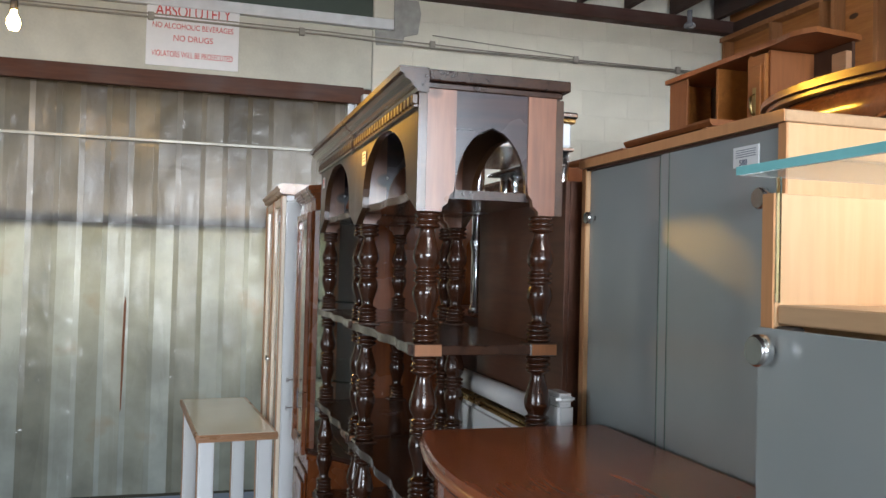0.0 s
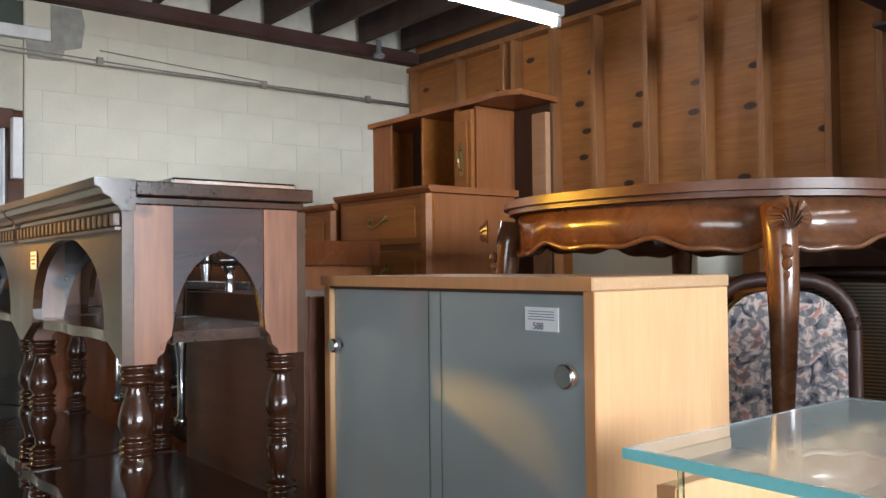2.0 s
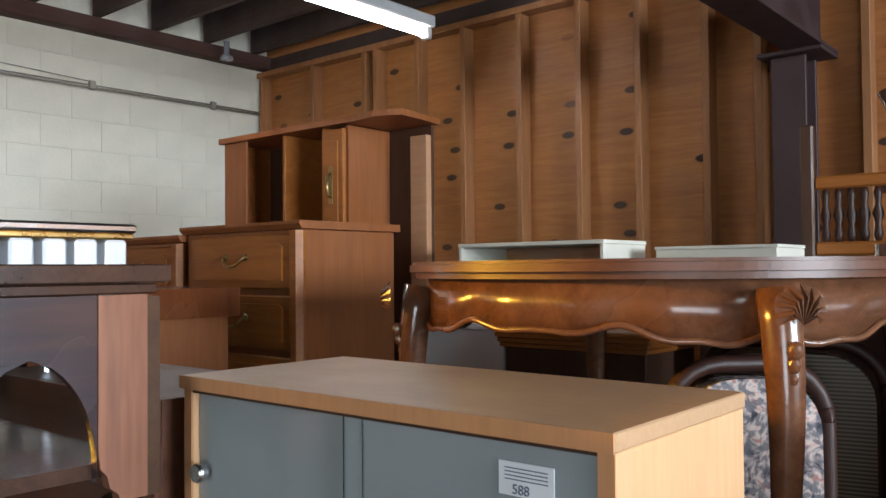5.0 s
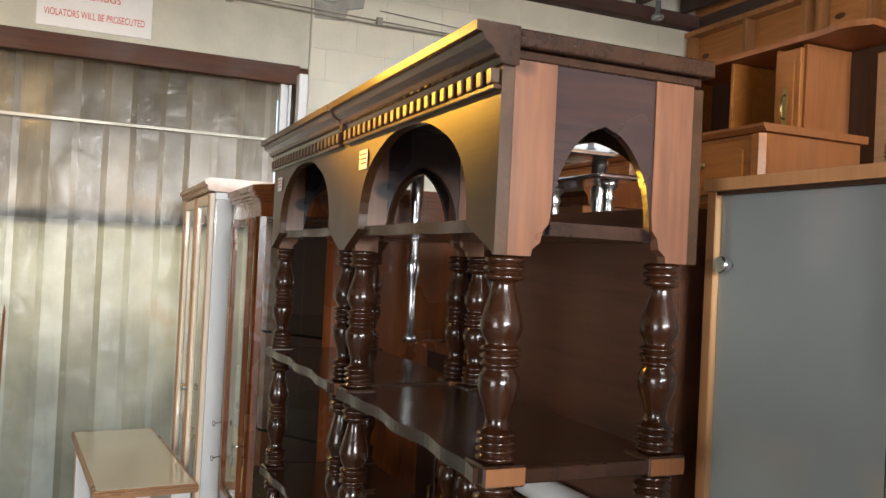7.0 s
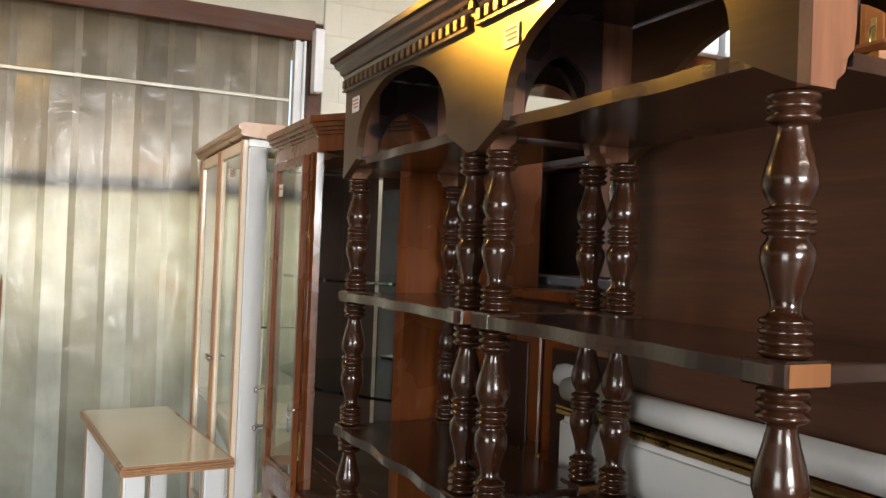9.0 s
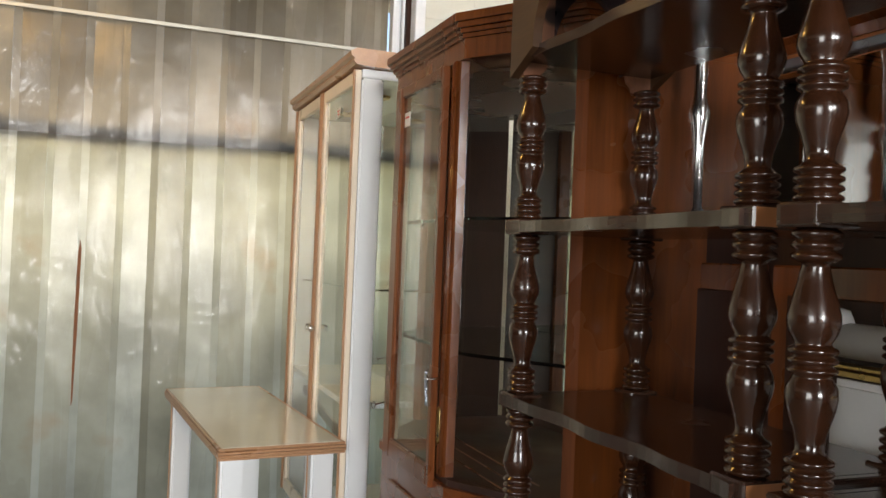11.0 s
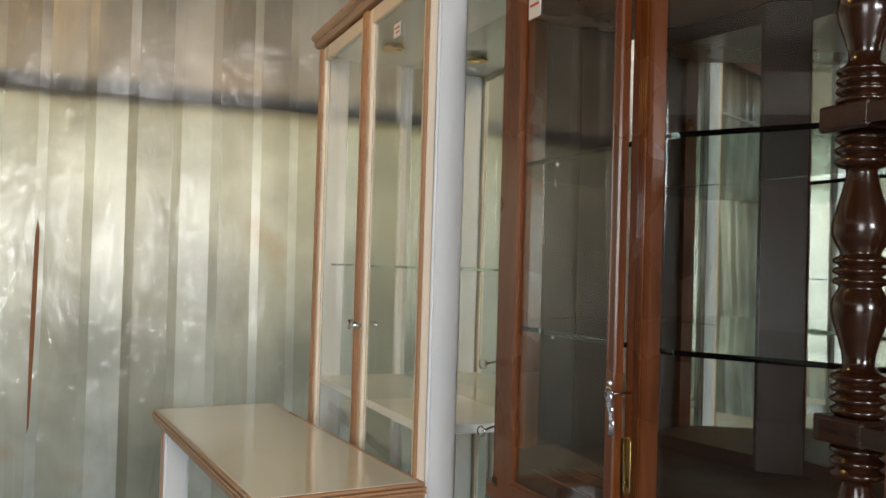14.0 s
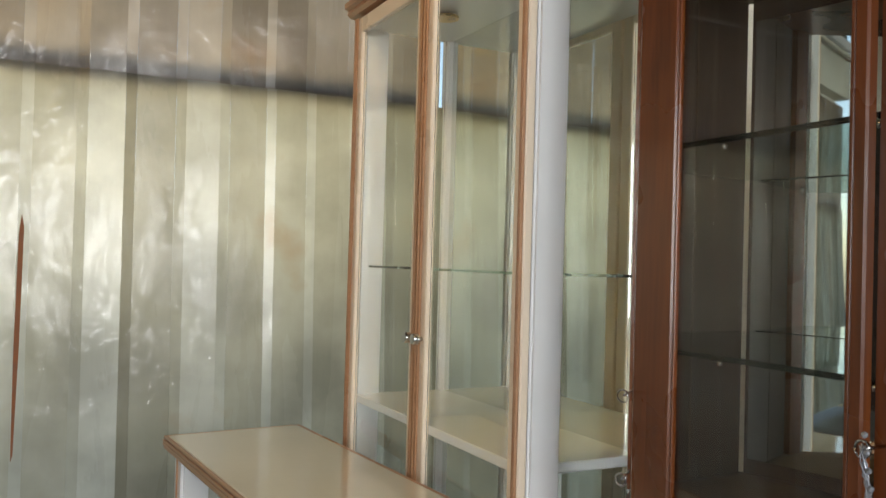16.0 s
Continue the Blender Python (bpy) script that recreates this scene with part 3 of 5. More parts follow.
def arch(y0, y1, z0, z1, w, zs, zt, scallop=True, foot=0.0):
    """The outline of a board with an arched opening: outer size, opening width, spring and top heights."""
    c = (y0 + y1) / 2
    pts = [(y0, z0), (y0, z1), (y1, z1), (y1, z0)]
    if foot:
        pts += [(y1 - foot, z0), (y1 - foot - 0.012, z0 + 0.025), (c + w / 2 + 0.012, z0 + 0.040)]
    pts.append((c + w / 2, zs))
    n = 28
    for i in range(1, n):
        a = math.pi * i / n
        s = 1 - (0.018 * abs(math.sin(5 * a)) if scallop and 0.2 < i / n < 0.8 else 0)
        pts.append((c + w / 2 * math.cos(a), zs + (zt - zs) * math.sin(a) ** 0.8 * s))
    pts.append((c - w / 2, zs))
    if foot:
        pts += [(c - w / 2 - 0.012, z0 + 0.040), (y0 + foot + 0.012, z0 + 0.025), (y0 + foot, z0)]
    return pts


def wavy(x0, x1, y0, y1, amp):
    """A shelf outline whose front edge (low x) waves."""
    pts = [(x1, y0), (x1, y1)]
    n = 30
    for i in range(n + 1):
        u = i / n
        y = y1 + (y0 - y1) * u
        a = min(1, 8 * u, 8 * (1 - u))
        pts.append((x0 + a * (0.014 + amp * math.cos(2 * math.pi * 3 * u)), y))
    return pts


def etagere():
    D, L, H0, H1 = 0.352, 0.730, 1.728, 2.043
    e = thing("etagere", (1.802, 3.183, 0), "dark stained pine shelving unit with turned posts and arched top", "shelving unit", "joined open shelving units")
    f = part("front_arch", plate(arch(0, L, H0, 2.0, 0.535, H0 + 0.045, 1.957, True), 0, 0.0, 0.02), PINE_DARK, e, "dark fascia board with a scalloped arch")
    part("back_arch", plate(arch(0, L, H0, 2.0, 0.535, H0 + 0.045, 1.957, True), 0, D - 0.018, D), PINE_DARK, e)
    zb, zt, hw = H0 + 0.03, 1.925, (D - 0.17) / 2 - 0.004
    bell = [(D / 2 + hw * (1 - u ** 2.4) ** 0.62, zb + (zt - zb) * u) for u in [k / 14 for k in range(15)]]
    bell += [(D - p, q) for p, q in bell[-2::-1]]
    for y in (0.001, L - 0.021):
        s = part("side_arch", plate([(0.089, zb), (0.089, 2.003), (D - 0.089, 2.003), (D - 0.089, zb)] + bell, 1, y + 0.002, y + 0.016), PINE_PANEL, e, "smoky dark side board with a bell-shaped opening")
        for outer, inner, sg in ((0.0205, 0.0885, 1), (D - 0.0185, D - 0.0885, -1)):
            w2 = [(outer, H0), (outer, 2.003), (inner, 2.003), (inner, 1.80), (inner - sg * 0.003, 1.775), (inner - sg * 0.012, 1.765), (inner - sg * 0.016, 1.748), (inner - sg * 0.028, 1.738), (inner - sg * 0.030, H0)]
            part("stile", plate(w2, 1, y - 0.001, y + 0.0175), PINE_STILE, s, "worn reddish upright")
    part("top_board", B((0.002, D - 0.002, 0.002, L - 0.002, 2.004, 2.018), bevel=0.002), PINE_DARK_Y, e)
    prof = [(0.02, 1.992), (-0.006, 1.992), (-0.010, 2.000), (-0.018, 2.004), (-0.020, 2.012), (-0.034, 2.020), (-0.038, 2.030), (-0.048, 2.032), (-0.048, 2.046), (0.02, 2.046)]
    part("cornice", plate(prof, 1, -0.012, L + 0.002), PINE_DARK_Y, e, "stepped dark cornice moulding")
    part("cornice_top", B((0.021, D + 0.012, -0.012, L + 0.002, 2.019, 2.044), bevel=0.002), PINE_DARK_Y, e)
    rail = part("dentil_band", B((-0.012, -0.0005, 0, L, 1.958, 1.965), bevel=0.001), PINE_DARK_Y, e)
    dm = mesh_of("dentil", B((-0.014, -0.0005, -0.009, 0.009, 1.966, 1.989), bevel=0.002), PINE_DARK)
    n = 22
    for i in range(n):
        d = new("dentil", dm)
        d.parent = rail
        d.location = (0, 0.014 + (L - 0.028) * i / (n - 1), 0)
    part("inner_shelf", plate(wavy(0.004, D - 0.02, 0.021, L - 0.021, 0.004), 2, H0 + 0.032, H0 + 0.052), PINE_DARK_Y, e, "wavy-edged upper shelf")
    levels = [1.405, 1.050, 0.695, 0.340]
    for zs in levels:
        sh = part("shelf", plate(wavy(-0.006, D - 0.01, 0.02, L - 0.02, 0.006), 2, zs, zs + 0.022), PINE_DARK_Y, e, "dark glossy shelf with a wavy front edge")
        part("side_rail", B((0.05, D - 0.05, 0.004, 0.019, zs, zs + 0.022), bevel=0.002), PINE_DARK_Y, sh)
        part("side_rail", B((0.05, D - 0.05, L - 0.019, L - 0.004, zs, zs + 0.022), bevel=0.002), PINE_DARK_Y, sh)
        for cx in (0.036, D - 0.036):
            for cy in (0.036, L - 0.036):
                part("corner_block", B((cx - 0.034, cx + 0.034, cy - 0.034, cy + 0.034, zs - 0.004, zs + 0.027), bevel=0.003), PINE_DARK_Y, sh)
            part("end_grain", B((cx - 0.031, cx + 0.031, 0.0005, 0.0017, zs - 0.001, zs + 0.024), bevel=0), END_GRAIN, sh, "orange end grain")
    spans = [(1.432, H0)] + [(b + 0.027, a - 0.004) for a, b in zip(levels, levels[1:])] + [(0.06, 0.336)]
    meshes = {}
    for a, b in spans:
        h = round(b - a, 3)
        if h not in meshes:
            meshes[h] = mesh_of("turned_post", lathe(post_profile(h), 22), TURNED)
        for cx in (0.036, D - 0.036):
            for cy in (0.036, L - 0.036):
                p = new("turned_post", meshes[h])
                p.parent = e
                p.location = (cx, cy, a)
    for cx in (0.036, D - 0.036):
        for cy in (0.036, L - 0.036):
            part("foot", lathe([(0.02, 0), (0.03, 0.02), (0.032, 0.04), (0.02, 0.06)], 16, at=(cx, cy, 0)), TURNED, e)
    return e


shelf_a = etagere()
shelf_b = copy_thing(shelf_a, pose(1.802, 3.945, 0))
part("filler_strip", B((0.0, 0.02, 0.7302, 0.7618, 1.728, 2.0), bevel=0), PINE_DARK, shelf_a, "narrow dark filler strip between the units")
part("filler_strip", B((0.0, 0.34, 0.7322, 0.7498, 2.0005, 2.043), (-0.046, -0.0005, 0.7322, 0.7498, 2.030, 2.045), (-0.016, -0.0005, 0.7322, 0.7498, 1.993, 2.0295), bevel=0), PINE_DARK_Y, shelf_a)
for k, (y, z) in enumerate(((3.79, 1.915), (4.585, 1.915))):
    tg = thing("price_tag", (1.799, y, z), "small white price sticker with red print on the dark arched fascia", "price tag", "price tags")
    part("paper", B((-0.001, 0.0, -0.026, 0.026, -0.02, 0.02), bevel=0), PAPER, tg)
    for i in range(3):
        part("print_line", B((-0.0016, -0.0012, -0.02, 0.02 - 0.008 * (i == 2), 0.009 - 0.009 * i, 0.012 - 0.009 * i), bevel=0), INKRED, tg)


# ---- beech cabinets ----
def knob(parent, x, y, z, r=0.018):
    b = lathe([(0.006, 0), (0.006, 0.008), (r * 0.9, 0.010), (r, 0.013), (r, 0.022), (r * 0.85, 0.026)], 24)
    bmesh.ops.transform(b, matrix=Matrix.Translation((x, y, z)) @ Matrix.Rotation(-math.pi / 2, 4, "Y"), verts=b.verts[:])
    part("knob", b, CHROME, parent, "round brushed chrome knob")


def beech(at, D, L, H, label):
    c = thing("display_cabinet", at, label, "cabinet", "beech office cabinets")
    part("side_panel", B((0.002, D, 0.0, 0.018, 0.0, H - 0.0185), bevel=0.0015), BEECH, c)
    part("side_panel", B((0.002, D, L - 0.018, L, 0.0, H - 0.0185), bevel=0.0015), BEECH, c)
    part("back_panel", B((D - 0.012, D - 0.003, 0.0185, L - 0.0185, 0.02, H - 0.019), bevel=0), BEECH, c)
    part("plinth", B((0.02, D - 0.02, 0.0185, L - 0.0185, 0.0, 0.06), bevel=0.002), BEECH, c)
    for y in (0.0, L - 0.019):
        part("edge_strip", B((-0.001, 0.0015, y, y + 0.019, 0, H - 0.019), bevel=0), BEECH_EDGE, c, "darker beech edging")
    return c


fc = beech((2.250, 2.530, 0), 0.335, 0.742, 1.872, "beech cabinet with two frosted sliding glass doors and chrome knobs")
tp = part("top", B((-0.006, 0.335, -0.003, 0.745, 1.854, 1.874), bevel=0.002), BEECH_TOP, fc, "pale beech top board")
part("edging", B((-0.0085, -0.0065, -0.003, 0.745, 1.854, 1.874), bevel=0), BEECH_EDGE, tp)
for z in (1.535, 1.20, 0.85, 0.45):
    part("shelf", B((0.0185, 0.32, 0.0185, 0.7235, z, z + 0.018), bevel=0.001), BEECH, fc)
part("shelf_edge", B((0.0172, 0.0184, 0.0185, 0.7235, 1.533, 1.553), (0.0172, 0.0184, 0.0185, 0.7235, 1.199, 1.219), (0.0172, 0.0184, 0.0185, 0.7235, 0.849, 0.869), bevel=0), CREAM, fc, "pale shelf edge behind the frosted glass")
d1 = part("sliding_door", B((0.003, 0.008, 0.020, 0.385, 0.065, 1.848), bevel=0.001), FROST, fc, "frosted glass sliding door")
d2 = part("sliding_door", B((0.012, 0.017, 0.352, 0.722, 0.065, 1.848), bevel=0.001), FROST, fc, "frosted glass sliding door")
knob(d1, 0.003, 0.042, 1.731, 0.019)
knob(d2, 0.012, 0.695, 1.731, 0.015)
for dd, y in ((d1, 0.385), (d2, 0.3505)):
    part("glass_edge", B((0.001, 0.0105 if dd is d2 else 0.0085, y, y + 0.0016, 0.065, 1.848), bevel=0), SHELFGLASS, dd, "green polished glass edge")
part("track", B((0.001, 0.02, 0.0185, 0.7235, 1.848, 1.8535), bevel=0), OAK_DARK, fc)
lb = thing("label_sticker", (2.2505, 2.636, 1.810), "white printed price label on the frosted glass door", "label", "price tags")
part("paper", B((0.0005, 0.0020, -0.035, 0.035, -0.018, 0.018), bevel=0), PAPER, lb)
for i in range(4):
    part("print_line", B((-0.0002, 0.0002, -0.028, 0.027, 0.011 - 0.004 * i, 0.0122 - 0.004 * i), bevel=0), INK, lb)
writing("lettering", "588", 0.015, pose(-0.0003, 0.006, -0.011, 90, 0, -90), lb, INK)

gt = beech((1.957, 1.30, 0), 0.395, 0.905, 1.715, "beech cabinet with glass top, open shelf and frosted doors")
part("glass_top", B((-0.02, 0.40, -0.01, 0.925, 1.718, 1.729), bevel=0.002), AQUA, gt, "clear glass top with an aqua edge").visible_shadow = False
part("glass_top_edge", B((-0.0215, -0.0203, -0.0115, 0.9265, 1.7185, 1.7285), (-0.0200, 0.40, -0.0115, -0.0103, 1.7185, 1.7285), bevel=0), AQUA_EDGE, gt, "aqua glass edge")
part("shelf", B((0.006, 0.38, 0.0185, 0.886, 1.549, 1.571), bevel=0.002), BEECH_TOP, gt, "thick beech shelf")
gd = part("glass_door", B((-0.010, -0.005, 0.44, 0.898, 0.07, 1.545), bevel=0.001), FROST, gt, "frosted glass door")
knob(gd, -0.010, 0.872, 1.521, 0.018)
part("glass_door", B((-0.010, -0.005, 0.008, 0.436, 0.07, 1.545), bevel=0.001), FROST, gt, "frosted glass door")
part("hinge_clip", B((0.002, 0.02, 0.855, 0.885, 1.537, 1.547), bevel=0.003), DARKSTEEL, gt)
part("glass_edge", B((0.0018, 0.005, 0.880, 0.8855, 1.573, 1.714), bevel=0), SHELFGLASS, gt)

# ---- curved cherry desk ----
desk = thing("demilune_sideboard", (1.80, 2.24, 0), "polished cherry sideboard with bowed front and rounded edge", "sideboard")
curve = [(0.442, 0.0), (0.442, 0.895), (0.03, 0.895)] + [(0.03 - 0.075 * math.sin(math.pi * (0.06 + 0.94 * u / 16)) + 0.06 * (u / 16) ** 2, 0.895 - 0.895 * u / 16) for u in range(17)]
inner = [(max(a + 0.025, 0.012) if a < 0.4 else a - 0.01, 0.02 + 0.955 * b) for a, b in curve]
part("top", plate(curve, 2, 1.222, 1.25), CHERRY, desk, "glossy reddish cherry top")
part("edge_bead", tube([(a + 0.004, b, 1.228) for a, b in curve[2:]], 0.012, 8), CHERRY, desk, "rounded bead under the top")
part("body", plate(inner, 2, 0.08, 1.2215), CHERRY, desk)
part("plinth", plate([(a + 0.02 if a < 0.4 else a - 0.02, 0.03 + 0.93 * b) for a, b in inner], 2, 0.0, 0.0795), MAHOG_IN, desk)


# ---- carved table stacked high ----
def cabriole(h, r0=0.045, out=0.05):
    pts, rad = [], []
    n = 14
    for i in range(n + 1):
        u = i / n
        s = out * (math.sin(math.pi * min(1, u * 1.5)) * 0.55 * (1 - u) + 0.75 * max(0, u - 0.62) ** 1.2)
        pts.append((s * 0.7, s * 0.7, h * (1 - u)))
        rad.append(r0 * (1 - 0.62 * min(1, u * 1.25)) + (0.010 if u > 0.93 else 0))
    return tube(pts, rad, 10)


def shell(r=0.045):
    bm = bmesh.new()
    c = bm.verts.new((0, -0.012, -0.6 * r))
    n = 36
    ring1, ring2 = [], []
    for i in range(n + 1):
        a = math.radians(-35 + 250 * i / n)
        lob = 1 + 0.10 * abs(math.sin(4.5 * math.pi * i / n * 1.0))
        dep = 0.012 if int(i) % 4 < 2 else 0.004
        ring1.append(bm.verts.new((0.5 * r * math.cos(a), -0.010 - dep, 0.5 * r * math.sin(a))))
        ring2.append(bm.verts.new((r * lob * math.cos(a), -0.002, r * lob * math.sin(a))))
    for i in range(n):
        bm.faces.new((c, ring1[i], ring1[i + 1]))
        bm.faces.new((ring1[i], ring2[i], ring2[i + 1], ring1[i + 1]))
    return bm


def oval(cx, cy, a, b, p=2.35, n=144):
    out = []
    for i in range(n):
        t = 2 * math.pi * i / n
        c, s = math.cos(t), math.sin(t)
        out.append((cx + a * math.copysign(abs(c) ** (2 / p), c), cy + b * math.copysign(abs(s) ** (2 / p), s)))
    return out


TX, TY, TA, TB, TZ = 3.15, 2.91, 0.50, 0.50, 2.048
tbl = thing("carved_table", (TX, TY, 1.30), "polished walnut table with scalloped apron and cabriole legs, on a chest", "table")
part("tabletop", plate(oval(0, 0, TA, TB), 2, 0.728, 0.742), RIM, tbl, "rounded glossy tabletop")
part("top_moulding", plate(oval(0, 0, TA - 0.012, TB - 0.012), 2, 0.716, 0.7275), RIM, tbl)
part("top_face", plate(oval(0, 0, TA - 0.006, TB - 0.006), 2, 0.7425, 0.748), RIM, tbl)
ring = oval(0, 0, TA - 0.035, TB - 0.035, 2.35, 144)


def apron_low(t):
    """The height of the apron's scalloped edge at a share t of the way round: deepest over the legs."""
    ph = (t * 4 + 0.5) % 1
    return 0.628 + 0.008 * math.cos(6 * math.pi * ph) - 0.012 * math.cos(2 * math.pi * ph) * 0.6 + 0.005 * math.cos(12 * math.pi * ph)


bm = bmesh.new()
rows = [[], []]
for i, (a, b) in enumerate(ring):
    t = i / 144
    ph = (t * 4 + 0.5) % 1
    low = apron_low(t)
    for k, s in ((0, 1.0), (1, 0.955)):
        rows[k].append((bm.verts.new((a * s, b * s, low)), bm.verts.new((a * s, b * s, 0.7155))))
for i in range(144):
    j = (i + 1) % 144
    (a0, a1), (b0, b1) = rows[0][i], rows[0][j]
    (c0, c1), (d0, d1) = rows[1][i], rows[1][j]
    for q in ((a0, b0, b1, a1), (d0, c0, c1, d1), (c0, d0, b0, a0), (a1, b1, d1, c1)):
        bm.faces.new(q)
bmesh.ops.recalc_face_normals(bm, faces=bm.faces[:])
for f_ in bm.faces:
    f_.smooth = True
part("apron", bm, TABLEWOOD, tbl, "curved scalloped apron")
part("apron_bead", tube([(a * 1.005, b * 1.005, apron_low(i / 144)) for i, (a, b) in enumerate(ring)] + [(ring[0][0] * 1.005, ring[0][1] * 1.005, apron_low(0))], 0.006, 6), TABLEWOOD, tbl)
for ang in (45, 135, 225, 315):
    ax, ay = math.cos(radians(ang)), math.sin(radians(ang))
    lg = cabriole(0.70, 0.034)
    bmesh.ops.transform(lg, matrix=pose(ax * 0.505, ay * 0.505, 0, 0, 0, ang - 45), verts=lg.verts[:])
    leg = part("leg", lg, TABLEWOOD, tbl, "carved cabriole leg")
    sh = shell(0.036)
    bmesh.ops.transform(sh, matrix=pose(ax * 0.566, ay * 0.566, 0.672, 0, 0, ang + 90), verts=sh.verts[:])
    part("shell_carving", sh, TABLEWOOD, leg, "carved scallop shell")
    drop = bmesh.new()
    for k in range(5):
        bmesh.ops.create_icosphere(drop, subdivisions=2, radius=0.011 - 0.0015 * k, matrix=pose(ax * (0.553 - 0.004 * k), ay * (0.553 - 0.004 * k), 0.612 - 0.021 * k) @ Matrix.Diagonal((1, 1, 1.35, 1)))
    part("leaf_drop", drop, TABLEWOOD, leg, "carved leaf drop down the knee")

chest = thing("low_chest", (2.66, 2.42, 0), "dark wooden chest under the stacked carved table", "chest")
part("body", B((0.0, 0.96, 0.06, 1.02, 0.06, 1.27), bevel=0.004), MAHOG_IN, chest)
part("top", B((-0.01, 0.97, 0.05, 1.03, 1.2705, 1.30), bevel=0.006), MAHOG, chest)
part("plinth", B((0.02, 0.84, 0.02, 0.90, 0, 0.0595), bevel=0.002), MAHOG_IN, chest)


# ---- chests and hutch by the corner ----
def pull(parent, x, y, z, w=0.055, mat=None):
    b = tube([(x, y - w, z + 0.012), (x - 0.012, y - w, z + 0.008), (x - 0.022, y - 0.6 * w, z - 0.014), (x - 0.024, y, z - 0.022), (x - 0.022, y + 0.6 * w, z - 0.014), (x - 0.012, y + w, z + 0.008), (x, y + w, z + 0.012)], 0.0045, 8)
    part("handle", b, BRASS, parent, "curved aged brass bail handle")
    for s in (-1, 1):
        r = lathe([(0.013, 0), (0.011, 0.004), (0.004, 0.007)], 12)
        bmesh.ops.transform(r, matrix=Matrix.Translation((x, y + s * w, z + 0.012)) @ Matrix.Rotation(-math.pi / 2, 4, "Y"), verts=r.verts[:])
        part("rosette", r, BRASS, parent)


def drawer(parent, x, y0, y1, z0, z1, mat):
    d = part("drawer", B((x - 0.012, x - 0.0005, y0, y1, z0, z1), bevel=0.005), mat, parent, "drawer front with a raised field")
    m = 0.035
    part("raised_field", plate([(y0 + m, z0 + m * 0.8), (y0 + m, z1 - m * 1.1), (y0 + m * 1.6, z1 - m * 0.8), (y1 - m * 1.6, z1 - m * 0.8), (y1 - m, z1 - m * 1.1), (y1 - m, z0 + m * 0.8)], 0, x - 0.019, x - 0.0125), mat, d)
    pull(d, x - 0.019, (y0 + y1) / 2, (z0 + z1) / 2 + 0.005)
    return d


def dresser(at, n, L, H, D, label):
    c = thing("dresser", at, label, "chest of drawers", "honey oak dressers")
    part("carcase", B((0.0, D, 0.0, L, 0.08, H - 0.026), bevel=0.003), OAK_SIDE, c, "reddish oak carcase")
    tp = part("top", plate([(-0.022, H), (-0.022, H - 0.010), (-0.010, H - 0.025), (D + 0.01, H - 0.025), (D + 0.01, H)], 1, -0.02, L + 0.02), OAK_SIDE, c, "moulded top")
    part("corner_post", plate([(-0.0205, 0.0), (0.0, -0.012), (0.02, -0.0005), (-0.0005, 0.02), (-0.02, 0.03)], 2, 0.08, H - 0.03), OAK, c, "canted corner post")
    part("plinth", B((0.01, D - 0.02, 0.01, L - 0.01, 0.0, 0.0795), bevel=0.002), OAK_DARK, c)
    cols = n
    w = (L - 0.05) / cols
    z = H - 0.04
    while z > 0.3:
        for k in range(cols):
            y0 = 0.035 + k * w
            drawer(c, -0.0005, y0, y0 + w - 0.02, z - 0.175, z, OAK)
        z -= 0.195
    return c


dresser((3.205, 4.135, 0), 1, 0.62, 2.19, 0.42, "honey oak chest of drawers with brass handles and reddish side")
dresser((3.205, 4.80, 0), 1, 0.56, 2.165, 0.42, "honey oak chest of drawers with raised fronts and brass bail handles")

h_ = thing("hutch_top", (3.74, 4.26, 0), "open reddish hutch with cubbyholes, one small door and projecting top", "hutch")
part("end_panel", B((0.0, 0.23, 1.0, 1.02, 0, 2.60), bevel=0.002), OAK, h_)
part("stile", B((-0.012, -0.0005, 0.86, 1.02, 1.6, 2.60), bevel=0.002), OAK_SIDE, h_)
# Cubbyhole back is coloured dark to stand for the shade inside; lower shelves likewise.
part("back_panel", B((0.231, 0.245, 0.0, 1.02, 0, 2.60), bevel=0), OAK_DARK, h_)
for y in (0.61, 0.36):
    part("divider", B((0.0, 0.230, y, y + 0.018, 1.6, 2.60), bevel=0.002), OAK, h_)
part("shelf", B((0.0, 0.230, 0.2455, 0.9995, 2.13, 2.15), bevel=0.002), OAK, h_)
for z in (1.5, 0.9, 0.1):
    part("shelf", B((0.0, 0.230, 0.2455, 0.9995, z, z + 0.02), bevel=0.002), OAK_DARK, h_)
hd = part("door", B((-0.02, -0.0005, 0.235, 0.36, 2.16, 2.585), bevel=0.004), OAK, h_, "small oak door")
part("raised_field", B((-0.026, -0.0205, 0.26, 0.335, 2.20, 2.54), bevel=0.004), OAK, hd)
part("door_side", B((0.0, 0.230, 0.225, 0.243, 0.0, 2.598), bevel=0.001), OAK_SIDE, h_)
part("handle", tube([(-0.027, 0.30, 2.41), (-0.045, 0.30, 2.40), (-0.047, 0.30, 2.36), (-0.042, 0.30, 2.325), (-0.027, 0.30, 2.32)], 0.006, 8), BRASS, hd, "brass drop handle")
part("back_plate", B((-0.0285, -0.0265, 0.288, 0.312, 2.29, 2.44), bevel=0.001), BRASS, hd)
part("orange_board", B((0.20, 0.2305, 0.0, 0.085, 0.0, 2.56), bevel=0.002), PALEWOOD, h_, "orange-brown upright board")
part("top_board", plate([(-0.03, 1.04), (0.26, 1.04), (0.26, -0.02), (0.19, -0.035), (0.0, -0.06), (-0.03, -0.01), (-0.045, 0.05), (-0.03, 0.15)], 2, 2.602, 2.625), OAK_SIDE, h_, "projecting top board")

